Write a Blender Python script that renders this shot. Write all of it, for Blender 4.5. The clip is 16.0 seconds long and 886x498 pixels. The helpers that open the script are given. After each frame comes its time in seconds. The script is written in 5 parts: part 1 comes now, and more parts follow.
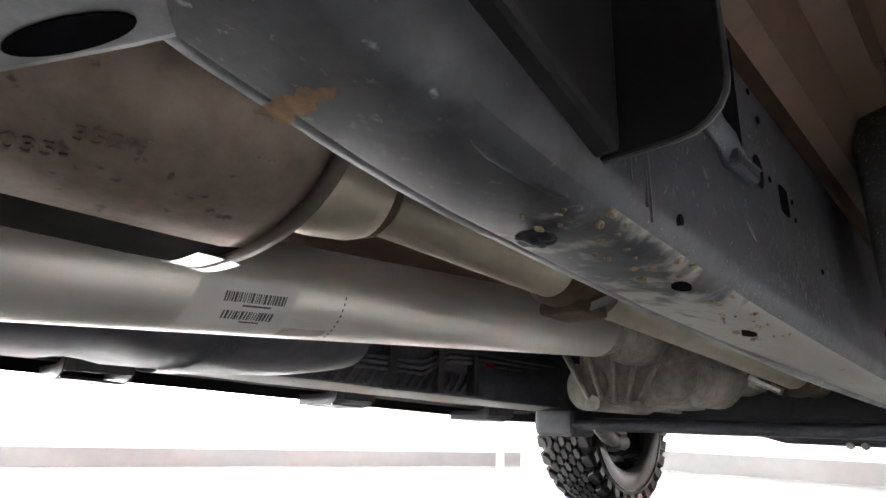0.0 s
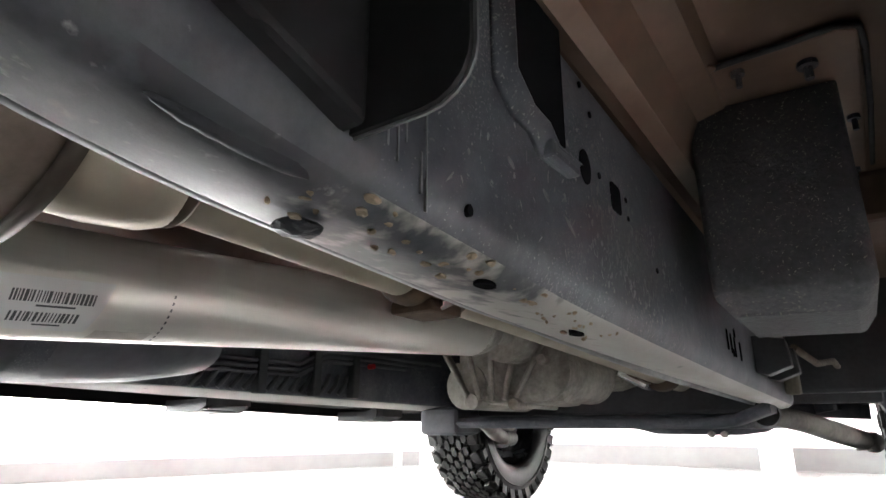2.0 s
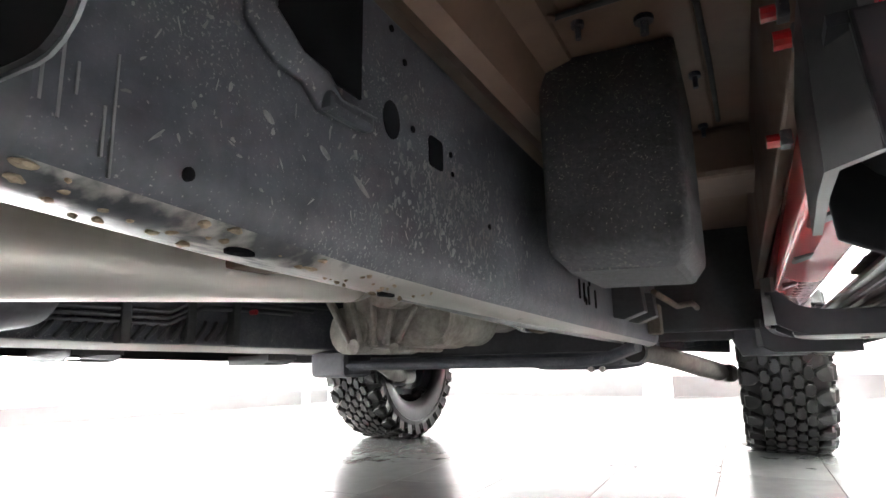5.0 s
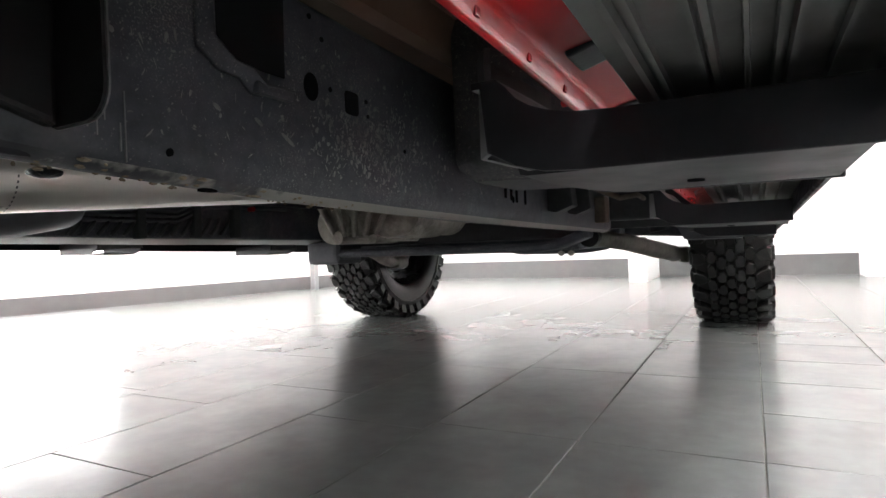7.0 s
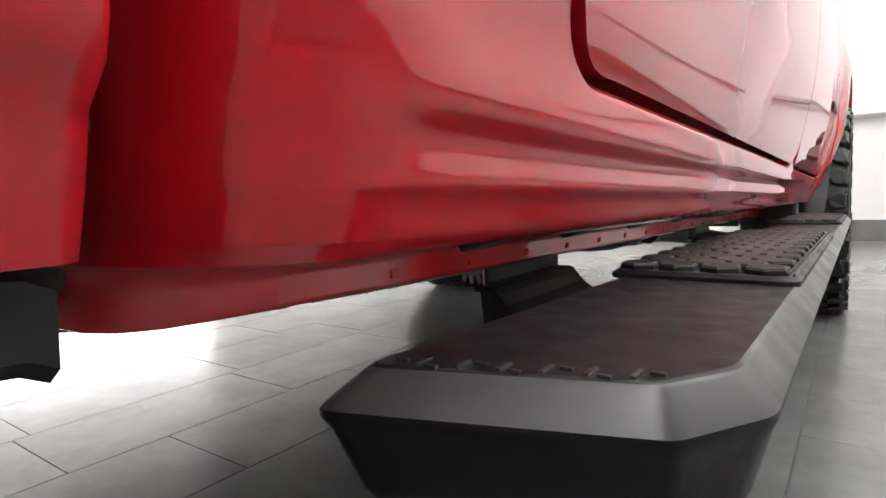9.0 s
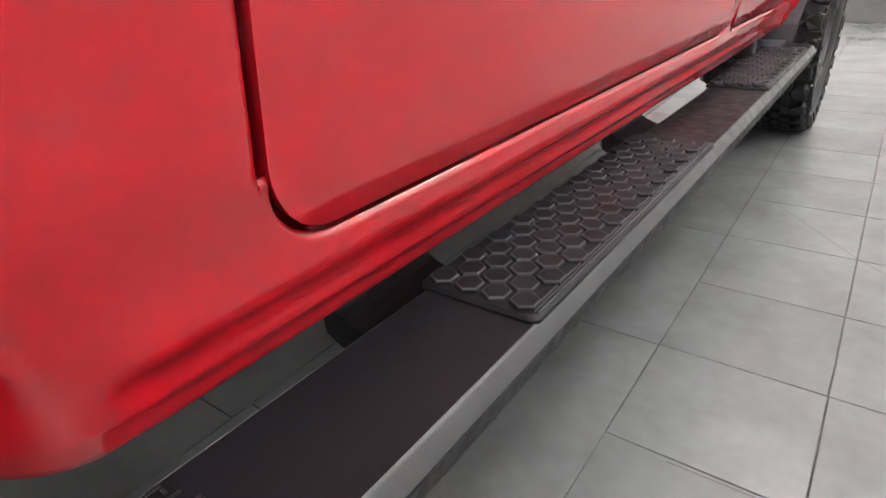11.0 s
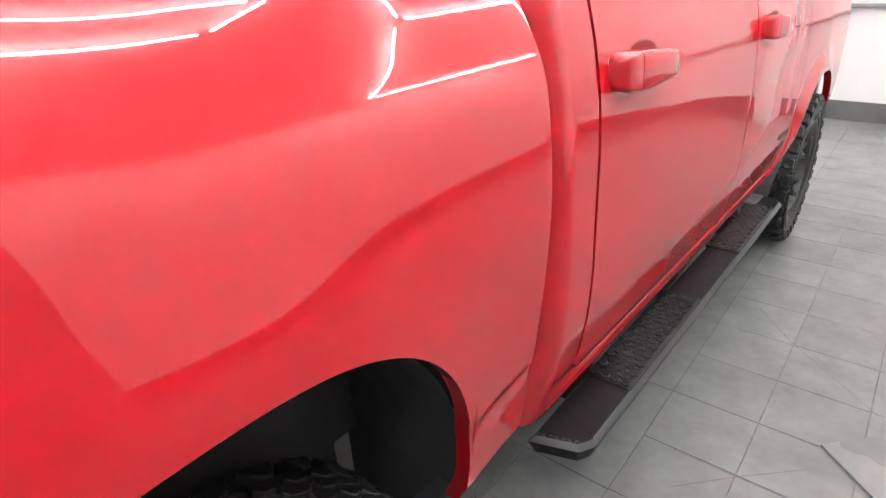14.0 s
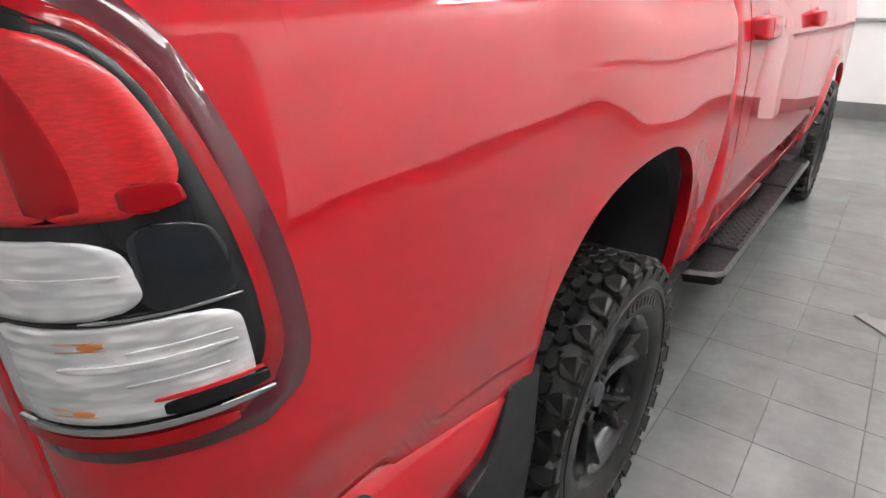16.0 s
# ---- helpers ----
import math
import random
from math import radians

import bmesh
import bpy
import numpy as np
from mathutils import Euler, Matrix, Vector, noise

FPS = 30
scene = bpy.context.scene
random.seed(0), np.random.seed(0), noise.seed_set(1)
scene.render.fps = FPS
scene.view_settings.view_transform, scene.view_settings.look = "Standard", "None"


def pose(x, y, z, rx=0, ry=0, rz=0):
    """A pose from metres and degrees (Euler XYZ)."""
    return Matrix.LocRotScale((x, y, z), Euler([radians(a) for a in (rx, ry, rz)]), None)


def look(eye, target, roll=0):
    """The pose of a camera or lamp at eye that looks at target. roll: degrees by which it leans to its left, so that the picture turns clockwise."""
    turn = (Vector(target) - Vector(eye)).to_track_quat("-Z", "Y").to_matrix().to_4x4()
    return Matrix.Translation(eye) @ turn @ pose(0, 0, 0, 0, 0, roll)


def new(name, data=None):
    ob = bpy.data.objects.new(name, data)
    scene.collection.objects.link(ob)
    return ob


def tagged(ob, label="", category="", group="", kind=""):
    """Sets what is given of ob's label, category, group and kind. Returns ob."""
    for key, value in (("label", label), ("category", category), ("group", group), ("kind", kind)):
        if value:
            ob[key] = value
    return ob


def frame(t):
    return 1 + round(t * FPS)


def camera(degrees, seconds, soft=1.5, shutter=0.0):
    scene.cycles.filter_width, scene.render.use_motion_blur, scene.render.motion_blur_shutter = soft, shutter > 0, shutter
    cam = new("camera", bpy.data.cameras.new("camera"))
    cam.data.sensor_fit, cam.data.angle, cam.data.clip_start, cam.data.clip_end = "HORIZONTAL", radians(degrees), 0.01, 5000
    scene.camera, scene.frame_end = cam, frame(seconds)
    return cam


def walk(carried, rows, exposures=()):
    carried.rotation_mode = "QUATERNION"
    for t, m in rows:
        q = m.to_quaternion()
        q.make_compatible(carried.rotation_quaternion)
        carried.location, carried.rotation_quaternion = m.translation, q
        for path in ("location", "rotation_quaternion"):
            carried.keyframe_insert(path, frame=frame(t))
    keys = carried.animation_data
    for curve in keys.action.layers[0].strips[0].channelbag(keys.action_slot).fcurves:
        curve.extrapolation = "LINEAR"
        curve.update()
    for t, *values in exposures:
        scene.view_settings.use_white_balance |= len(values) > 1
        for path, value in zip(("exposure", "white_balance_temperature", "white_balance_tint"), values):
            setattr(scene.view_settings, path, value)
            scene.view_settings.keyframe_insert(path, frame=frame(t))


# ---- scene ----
cam = camera(74.8, 16.0)
PATH = [
    (0, (0.702, 0.724, 0.351), (-0.637, 2.088, 0.939), 2.0),
    (0.5, (0.666, 0.684, 0.336), (-0.588, 2.124, 0.931), 1.4),
    (1, (0.686, 0.737, 0.342), (-0.516, 2.222, 0.931), 0.7),
    (1.5, (0.72, 0.792, 0.352), (-0.427, 2.321, 0.941), 0.4),
    (2, (0.732, 0.805, 0.362), (-0.365, 2.37, 0.95), -0.0),
    (2.5, (0.748, 0.826, 0.373), (-0.3, 2.427, 0.957), -0.3),
    (3, (0.762, 0.833, 0.372), (-0.246, 2.459, 0.955), -0.7),
    (3.5, (0.792, 0.867, 0.39), (-0.188, 2.518, 0.953), -1.1),
    (4, (0.798, 0.875, 0.376), (-0.181, 2.567, 0.801), -1.1),
    (6.3, (0.824, 0.836, 0.395), (0.044, 2.639, 0.771), -2.2),
    (6.5, (0.863, 0.804, 0.38), (0.081, 2.607, 0.752), -2.0),
    (6.8, (0.945, 0.755, 0.366), (0.088, 2.553, 0.55), -1.9),
    (7, (0.999, 0.732, 0.385), (0.057, 2.496, 0.379), -2.3),
    (7.2, (1.01, 0.702, 0.436), (0.008, 2.427, 0.300), -2.3),
    (7.5, (1.046, 0.649, 0.47), (-0.047, 2.314, 0.286), -2.1),
    (8, (1.054, 0.644, 0.515), (-0.126, 2.246, 0.315), -2.4),
    (8.5, (1.075, 0.644, 0.543), (-0.11, 2.243, 0.347), -2.1),
    (9, (1.103, 0.673, 0.576), (-0.062, 2.286, 0.377), -2.1),
    (9.5, (1.157, 0.746, 0.591), (-0.002, 2.357, 0.347), -2.2),
    (11.8, (1.322, 0.757, 1.157), (0.361, 1.984, -0.097), -4.8),
    (12, (1.338, 0.706, 1.266), (0.404, 1.918, -0.022), -4.5),
    (12.5, (1.417, 0.555, 1.386), (0.477, 1.76, 0.096), -3.9),
    (13, (1.494, 0.295, 1.488), (0.477, 1.513, 0.271), -3.6),
    (13.5, (1.534, 0.06, 1.584), (0.431, 1.36, 0.538), -3.3),
    (14, (1.509, -0.155, 1.598), (0.347, 1.216, 0.72), -2.9),
    (14.5, (1.503, -0.418, 1.63), (0.329, 0.961, 0.781), -2.5),
    (15, (1.55, -0.805, 1.614), (0.387, 0.596, 0.785), -2.1),
    (15.5, (1.541, -1.079, 1.573), (0.393, 0.334, 0.746), -1.8),
    (16, (1.459, -1.34, 1.549), (0.33, 0.085, 0.715), -1.4),
]
walk(cam, [(t, look(eye, target, roll)) for t, eye, target, roll in PATH], ((0, 2.03), (4.2, 2.62), (6.5, 2.2), (7, 1.05), (8, 0.5), (9, 0.2), (12, 0.5), (13.5, 0.45), (14.2, 0.2), (15, 0.05), (16, 0.05)))

# ---- world and light ----
world = bpy.data.worlds.new("world")
scene.world = world
world.use_nodes = True
world.node_tree.nodes["Background"].inputs[0].default_value = (0.9, 0.95, 1.0, 1)
world.node_tree.nodes["Background"].inputs[1].default_value = 0.3


# ---- materials ----
def mat(name, color, rough=0.5, metal=0.0, grain=0.0, scale=30.0, bump=0.0, color2=None, spots=0.0, spot_color=(0.5, 0.47, 0.4), spot_scale=60.0, coat=0.0, coat_ior=1.5, vary=0.0, stretch=(1, 1, 1), emit=0.0, ior=1.5, spec=0.5):
    m = bpy.data.materials.new(name)
    m.use_nodes = True
    nt = m.node_tree
    b = nt.nodes["Principled BSDF"]
    c4 = (*color, 1)
    b.inputs["Base Color"].default_value = c4
    b.inputs["Roughness"].default_value = rough
    b.inputs["Metallic"].default_value = metal
    b.inputs["IOR"].default_value = ior
    b.inputs["Specular IOR Level"].default_value = spec
    b.inputs["Coat Weight"].default_value = coat
    b.inputs["Coat Roughness"].default_value = 0.012
    b.inputs["Coat IOR"].default_value = coat_ior
    if emit:
        b.inputs["Emission Color"].default_value = c4
        b.inputs["Emission Strength"].default_value = emit
        return m
    tc = nt.nodes.new("ShaderNodeTexCoord")
    mp = nt.nodes.new("ShaderNodeMapping")
    mp.inputs["Scale"].default_value = stretch
    nt.links.new(tc.outputs["Object"], mp.inputs[0])
    big = nt.nodes.new("ShaderNodeTexNoise")
    big.inputs["Scale"].default_value = scale * 0.15
    big.inputs["Detail"].default_value = 6
    fine = nt.nodes.new("ShaderNodeTexNoise")
    fine.inputs["Scale"].default_value = scale
    fine.inputs["Detail"].default_value = 8
    fine.inputs["Roughness"].default_value = 0.65
    nt.links.new(mp.outputs[0], big.inputs[0])
    nt.links.new(mp.outputs[0], fine.inputs[0])
    last = None
    if grain or color2:
        mix = nt.nodes.new("ShaderNodeMixRGB")
        mix.inputs[1].default_value = c4
        mix.inputs[2].default_value = (*(color2 or tuple(min(1, v * (1 + grain)) for v in color)), 1)
        av = nt.nodes.new("ShaderNodeMath")
        av.operation = "MULTIPLY_ADD"
        av.inputs[1].default_value = 0.5
        hf = nt.nodes.new("ShaderNodeMath")
        hf.operation = "MULTIPLY"
        hf.inputs[1].default_value = 0.5
        nt.links.new(big.outputs[0], hf.inputs[0])
        nt.links.new(fine.outputs[0], av.inputs[0])
        nt.links.new(hf.outputs[0], av.inputs[2])
        rp = nt.nodes.new("ShaderNodeMapRange")
        rp.inputs[1].default_value, rp.inputs[2].default_value = (0.38, 0.62)
        nt.links.new(av.outputs[0], rp.inputs[0])
        nt.links.new(rp.outputs[0], mix.inputs[0])
        last = mix.outputs[0]
        rr = nt.nodes.new("ShaderNodeMapRange")
        rr.inputs[1].default_value, rr.inputs[2].default_value = 0.35, 0.65
        rr.inputs[3].default_value, rr.inputs[4].default_value = max(0.02, rough * 0.8), min(1, rough * 1.2)
        nt.links.new(big.outputs[0], rr.inputs[0])
        nt.links.new(rr.outputs[0], b.inputs["Roughness"])
    if spots:
        sp = nt.nodes.new("ShaderNodeTexNoise")
        sp.inputs["Scale"].default_value = spot_scale
        sp.inputs["Detail"].default_value = 4
        nt.links.new(mp.outputs[0], sp.inputs[0])
        pr = nt.nodes.new("ShaderNodeMath")
        pr.operation = "MULTIPLY_ADD"
        pr.inputs[1].default_value = 0.45
        nt.links.new(big.outputs[0], pr.inputs[0])
        nt.links.new(sp.outputs[0], pr.inputs[2])
        th = nt.nodes.new("ShaderNodeMapRange")
        th.inputs[1].default_value = 0.95 - 0.3 * spots
        th.inputs[2].default_value = 1.05 - 0.3 * spots
        th.inputs[4].default_value = 0.75
        nt.links.new(pr.outputs[0], th.inputs[0])
        m2 = nt.nodes.new("ShaderNodeMixRGB")
        m2.inputs[1].default_value = c4
        m2.inputs[2].default_value = (*spot_color, 1)
        if last:
            nt.links.new(last, m2.inputs[1])
        nt.links.new(th.outputs[0], m2.inputs[0])
        last = m2.outputs[0]
    if vary:
        oi = nt.nodes.new("ShaderNodeObjectInfo")
        vr = nt.nodes.new("ShaderNodeMapRange")
        vr.inputs[3].default_value, vr.inputs[4].default_value = 1 - vary, 1 + vary
        nt.links.new(oi.outputs["Random"], vr.inputs[0])
        hs = nt.nodes.new("ShaderNodeHueSaturation")
        hs.inputs["Color"].default_value = c4
        if last:
            nt.links.new(last, hs.inputs["Color"])
        nt.links.new(vr.outputs[0], hs.inputs["Value"])
        last = hs.outputs[0]
    if last:
        nt.links.new(last, b.inputs["Base Color"])
    if bump:
        bp = nt.nodes.new("ShaderNodeBump")
        bp.inputs["Strength"].default_value = bump
        bp.inputs["Distance"].default_value = 0.002
        nt.links.new(fine.outputs[0], bp.inputs["Height"])
        nt.links.new(bp.outputs[0], b.inputs["Normal"])
    return m


RED = mat("red_paint", (0.47, 0.0048, 0.0125), 0.5, 0.0, coat=1.0, coat_ior=1.68, spec=0.05)
RED_UNDER = mat("red_underside_paint", (0.56, 0.006, 0.011), 0.4, coat=1.0, coat_ior=1.55)
PRIMER = mat("brown_primer", (0.135, 0.083, 0.06), 0.5, grain=0.35, scale=25, bump=0.1)
FRAME = mat("black_frame_wax", (0.042, 0.045, 0.055), 0.5, color2=(0.085, 0.09, 0.104), scale=60, bump=0.25, spots=0.38, spot_color=(0.26, 0.26, 0.255), spot_scale=480, spec=0.35)
BLACK = mat("black_plastic", (0.03, 0.03, 0.033), 0.5, spec=0.35, grain=0.6, scale=80, bump=0.12)
SHIELD = mat("black_smooth_shield", (0.016, 0.0155, 0.017), 0.6, grain=0.5, spec=0.25)
BOARD = mat("textured_black_powder_coat", (0.0085, 0.0075, 0.009), 0.4, grain=0.2, scale=300, bump=0.1, spec=0.13)
PAD = mat("black_rubber_pad", (0.009, 0.0085, 0.01), 0.42, grain=0.4, scale=120, bump=0.04, spec=0.14)
# lighter copy of the pad rubber, edge highlights put into the colour
PAD_EDGE = mat("highlit_rubber_edge", (0.038, 0.037, 0.04), 0.42, grain=0.4, scale=200)
RUBBER = mat("tyre_rubber", (0.007, 0.007, 0.007), 0.4, spec=0.32, color2=(0.018, 0.0178, 0.017), scale=60, bump=0.35)
RIM = mat("satin_black_alloy", (0.006, 0.006, 0.0065), 0.24, grain=0.3, spec=0.6)
STEEL = mat("brushed_aluminium", (0.87, 0.84, 0.79), 0.42, 0.7, color2=(0.75, 0.72, 0.67), scale=40, bump=0.06, stretch=(1, 0.06, 1))
MUFFLER = mat("stainless_muffler", (0.33, 0.27, 0.23), 0.6, 0.8, color2=(0.23, 0.18, 0.15), scale=60, bump=0.1, spots=0.22, spot_color=(0.08, 0.065, 0.055), spot_scale=90)
PIPE = mat("exhaust_pipe", (0.46, 0.41, 0.335), 0.5, 0.6, color2=(0.36, 0.315, 0.25), scale=18, bump=0.03)
RUST = mat("rusty_clamp", (0.045, 0.028, 0.02), 0.7, color2=(0.1, 0.06, 0.035), scale=80, bump=0.4)
CAST = mat("cast_aluminium", (0.5, 0.475, 0.43), 0.6, 0.4, color2=(0.27, 0.25, 0.225), scale=60, bump=0.5)
FELT = mat("black_felt", (0.05, 0.05, 0.054), 0.95, grain=1.0, scale=140, bump=0.9, spots=0.35, spot_color=(0.2, 0.19, 0.17), spot_scale=260)
LABEL = mat("white_label", (0.72, 0.71, 0.7), 0.45, grain=0.06)
INK = mat("black_ink", (0.09, 0.09, 0.095), 0.6)
CHROME = mat("chrome", (0.75, 0.75, 0.76), 0.12, 1.0)
WALL = mat("white_wall_paint", (0.78, 0.785, 0.785), 0.6, grain=0.04, scale=6, bump=0.03)
CEIL = mat("white_ceiling", (0.79, 0.8, 0.8), 0.7, grain=0.03)
SKIRT = mat("grey_tile_skirting", (0.11, 0.11, 0.11), 0.4, grain=0.2, scale=12)


def rail_under_material():
    """Mottled wax on the rail; dust and floor glare, both put into the colour, pale it towards the front in ragged
    patches.
    """
    m = mat("waxed_dusty_glare_underside", (0.026, 0.028, 0.034), 0.5, color2=(0.1, 0.103, 0.11), scale=26, bump=0.35, spec=0.3, spots=0.25, spot_color=(0.3, 0.3, 0.3), spot_scale=110)
    nt = m.node_tree
    b = nt.nodes["Principled BSDF"]
    wax = b.inputs["Base Color"].links[0].from_socket
    tc = nt.nodes.new("ShaderNodeTexCoord")
    sep = nt.nodes.new("ShaderNodeSeparateXYZ")
    nt.links.new(tc.outputs["Object"], sep.inputs[0])
    ragged = nt.nodes.new("ShaderNodeTexNoise")
    ragged.inputs["Scale"].default_value = 38.0
    ragged.inputs["Detail"].default_value = 8.0
    nt.links.new(tc.outputs["Object"], ragged.inputs[0])
    along = nt.nodes.new("ShaderNodeMapRange")
    along.inputs[1].default_value, along.inputs[2].default_value = 0.95, 1.3
    along.inputs[3].default_value, along.inputs[4].default_value = -0.22, 0.22
    nt.links.new(sep.outputs[1], along.inputs[0])
    add = nt.nodes.new("ShaderNodeMath")
    nt.links.new(ragged.outputs[0], add.inputs[0])
    nt.links.new(along.outputs[0], add.inputs[1])
    edge = nt.nodes.new("ShaderNodeMapRange")
    edge.inputs[1].default_value, edge.inputs[2].default_value = 0.42, 0.56
    edge.inputs[4].default_value = 0.85
    nt.links.new(add.outputs[0], edge.inputs[0])
    # pale mix: dust together with the floor's glare as colour
    mix = nt.nodes.new("ShaderNodeMixRGB")
    mix.inputs[2].default_value = (0.32, 0.307, 0.285, 1)
    nt.links.new(edge.outputs[0], mix.inputs[0])
    nt.links.new(wax, mix.inputs[1])
    # a darker stretch of fresh wax behind the pale stretch, with ragged ends
    def ramp(y0, y1):
        r = nt.nodes.new("ShaderNodeMapRange")
        r.inputs[1].default_value, r.inputs[2].default_value = y0, y1
        nt.links.new(wobble.outputs[0], r.inputs[0])
        return r
    wobble = nt.nodes.new("ShaderNodeMath")
    wobble.operation = "MULTIPLY_ADD"
    wobble.inputs[1].default_value = 0.05
    nt.links.new(ragged.outputs[0], wobble.inputs[0])
    nt.links.new(sep.outputs[1], wobble.inputs[2])
    start, end = ramp(0.892, 0.9), ramp(1.0, 0.965)
    both = nt.nodes.new("ShaderNodeMath")
    both.operation = "MULTIPLY"
    nt.links.new(start.outputs[0], both.inputs[0])
    nt.links.new(end.outputs[0], both.inputs[1])
    part_of = nt.nodes.new("ShaderNodeMath")
    part_of.operation = "MULTIPLY"
    part_of.inputs[1].default_value = 0.72
    nt.links.new(both.outputs[0], part_of.inputs[0])
    wet = nt.nodes.new("ShaderNodeMixRGB")
    wet.inputs[2].default_value = (0.018, 0.019, 0.023, 1)
    nt.links.new(part_of.outputs[0], wet.inputs[0])
    nt.links.new(mix.outputs[0], wet.inputs[1])
    nt.links.new(wet.outputs[0], b.inputs["Base Color"])
    return m


RAIL_UNDER = rail_under_material()
RAIL_WAX = mat("mottled_frame_wax", (0.03, 0.032, 0.038), 0.5, color2=(0.095, 0.098, 0.106), scale=26, bump=0.5, spec=0.3, spots=0.2, spot_color=(0.3, 0.3, 0.3), spot_scale=110)
CRUMB = mat("dried_clay", (0.33, 0.26, 0.18), 0.9, color2=(0.15, 0.12, 0.085), scale=200, bump=0.5)
RUST_STAIN = mat("rust_stain", (0.3, 0.17, 0.08), 0.85, color2=(0.1, 0.07, 0.05), scale=160, bump=0.3)


def tile_material():
    m = bpy.data.materials.new("dark_grey_porcelain")
    m.use_nodes = True
    nt = m.node_tree
    b = nt.nodes["Principled BSDF"]
    b.inputs["Roughness"].default_value = 0.25
    b.inputs["Specular IOR Level"].default_value = 0.42
    pos = nt.nodes.new("ShaderNodeNewGeometry").outputs["Position"]
    last = None
    for scale, detail, lo, hi in ((5.0, 3.0, (0.112, 0.118, 0.1155), (0.22, 0.227, 0.223)), (26.0, 6.0, (0.86, 0.86, 0.86), (1.14, 1.14, 1.14))):
        n = nt.nodes.new("ShaderNodeTexNoise")
        n.inputs["Scale"].default_value = scale
        n.inputs["Detail"].default_value = detail
        nt.links.new(pos, n.inputs["Vector"])
        mix = nt.nodes.new("ShaderNodeMixRGB")
        mix.inputs[1].default_value, mix.inputs[2].default_value = (*lo, 1), (*hi, 1)
        nt.links.new(n.outputs[0], mix.inputs[0])
        if last:
            mul = nt.nodes.new("ShaderNodeMixRGB")
            mul.blend_type = "MULTIPLY"
            mul.inputs[0].default_value = 1.0
            nt.links.new(last, mul.inputs[1])
            nt.links.new(mix.outputs[0], mul.inputs[2])
            last = mul.outputs[0]
        else:
            last = mix.outputs[0]
    hs = nt.nodes.new("ShaderNodeHueSaturation")
    vr = nt.nodes.new("ShaderNodeMapRange")
    vr.inputs[3].default_value, vr.inputs[4].default_value = 0.93, 1.07
    nt.links.new(nt.nodes.new("ShaderNodeObjectInfo").outputs["Random"], vr.inputs[0])
    nt.links.new(vr.outputs[0], hs.inputs["Value"])
    nt.links.new(last, hs.inputs["Color"])
    nt.links.new(hs.outputs[0], b.inputs["Base Color"])
    return m


TILE = tile_material()
GROUT = mat("grout", (0.05, 0.047, 0.042), 0.9, color2=(0.22, 0.21, 0.19), scale=9)
PLATE = mat("grey_sheet", (0.15, 0.153, 0.15), 0.3, color2=(0.2, 0.203, 0.2), scale=10, spec=0.38)
LED = mat("led_tube", (1.0, 0.99, 0.975), emit=104.0)
WINDOW_GLOW = mat("daylit_pane", (1.0, 1.0, 1.0), emit=9.0)
GLASS = mat("dark_glass", (0.01, 0.012, 0.014), 0.04)
LENS_DEEP = mat("deep_red_lens", (0.27, 0.001, 0.004), 0.3, coat=0.5, spec=0.1)
AMBER = mat("amber_bulb", (0.55, 0.2, 0.06), 0.3)

def faceted(name, dark, light, scale, rough, metal, coat, relief):
    """Moulded lamp plastic: small tilted cells under a smooth clear skin."""
    m = bpy.data.materials.new(name)
    m.use_nodes = True
    nt = m.node_tree
    b = nt.nodes["Principled BSDF"]
    b.inputs["Roughness"].default_value = rough
    b.inputs["Metallic"].default_value = metal
    b.inputs["Coat Weight"].default_value = coat
    b.inputs["Coat Roughness"].default_value = 0.02
    tc = nt.nodes.new("ShaderNodeTexCoord")
    mp = nt.nodes.new("ShaderNodeMapping")
    mp.inputs["Scale"].default_value = (1.0, 1.0, 4.5)
    mp.inputs["Rotation"].default_value = (0.2, 0.16, 0.0)
    vo = nt.nodes.new("ShaderNodeTexVoronoi")
    vo.inputs["Scale"].default_value = scale
    vo.feature = "SMOOTH_F1"
    vo.inputs["Smoothness"].default_value = 0.7
    big = nt.nodes.new("ShaderNodeTexNoise")
    big.inputs["Scale"].default_value = scale * 0.4
    nt.links.new(tc.outputs["Object"], mp.inputs[0])
    nt.links.new(mp.outputs[0], vo.inputs["Vector"])
    nt.links.new(mp.outputs[0], big.inputs["Vector"])
    add = nt.nodes.new("ShaderNodeMath")
    add.operation = "MULTIPLY"
    nt.links.new(vo.outputs["Color"], add.inputs[0])
    nt.links.new(big.outputs[0], add.inputs[1])
    ramp = nt.nodes.new("ShaderNodeMapRange")
    ramp.inputs[1].default_value, ramp.inputs[2].default_value = 0.1, 0.42
    nt.links.new(add.outputs[0], ramp.inputs[0])
    mix = nt.nodes.new("ShaderNodeMixRGB")
    mix.inputs[1].default_value, mix.inputs[2].default_value = (*dark, 1), (*light, 1)
    nt.links.new(ramp.outputs[0], mix.inputs[0])
    nt.links.new(mix.outputs[0], b.inputs["Base Color"])
    bp = nt.nodes.new("ShaderNodeBump")
    bp.inputs["Strength"].default_value = relief
    bp.inputs["Distance"].default_value = 0.004
    nt.links.new(vo.outputs["Distance"], bp.inputs["Height"])
    nt.links.new(bp.outputs[0], b.inputs["Normal"])
    return m


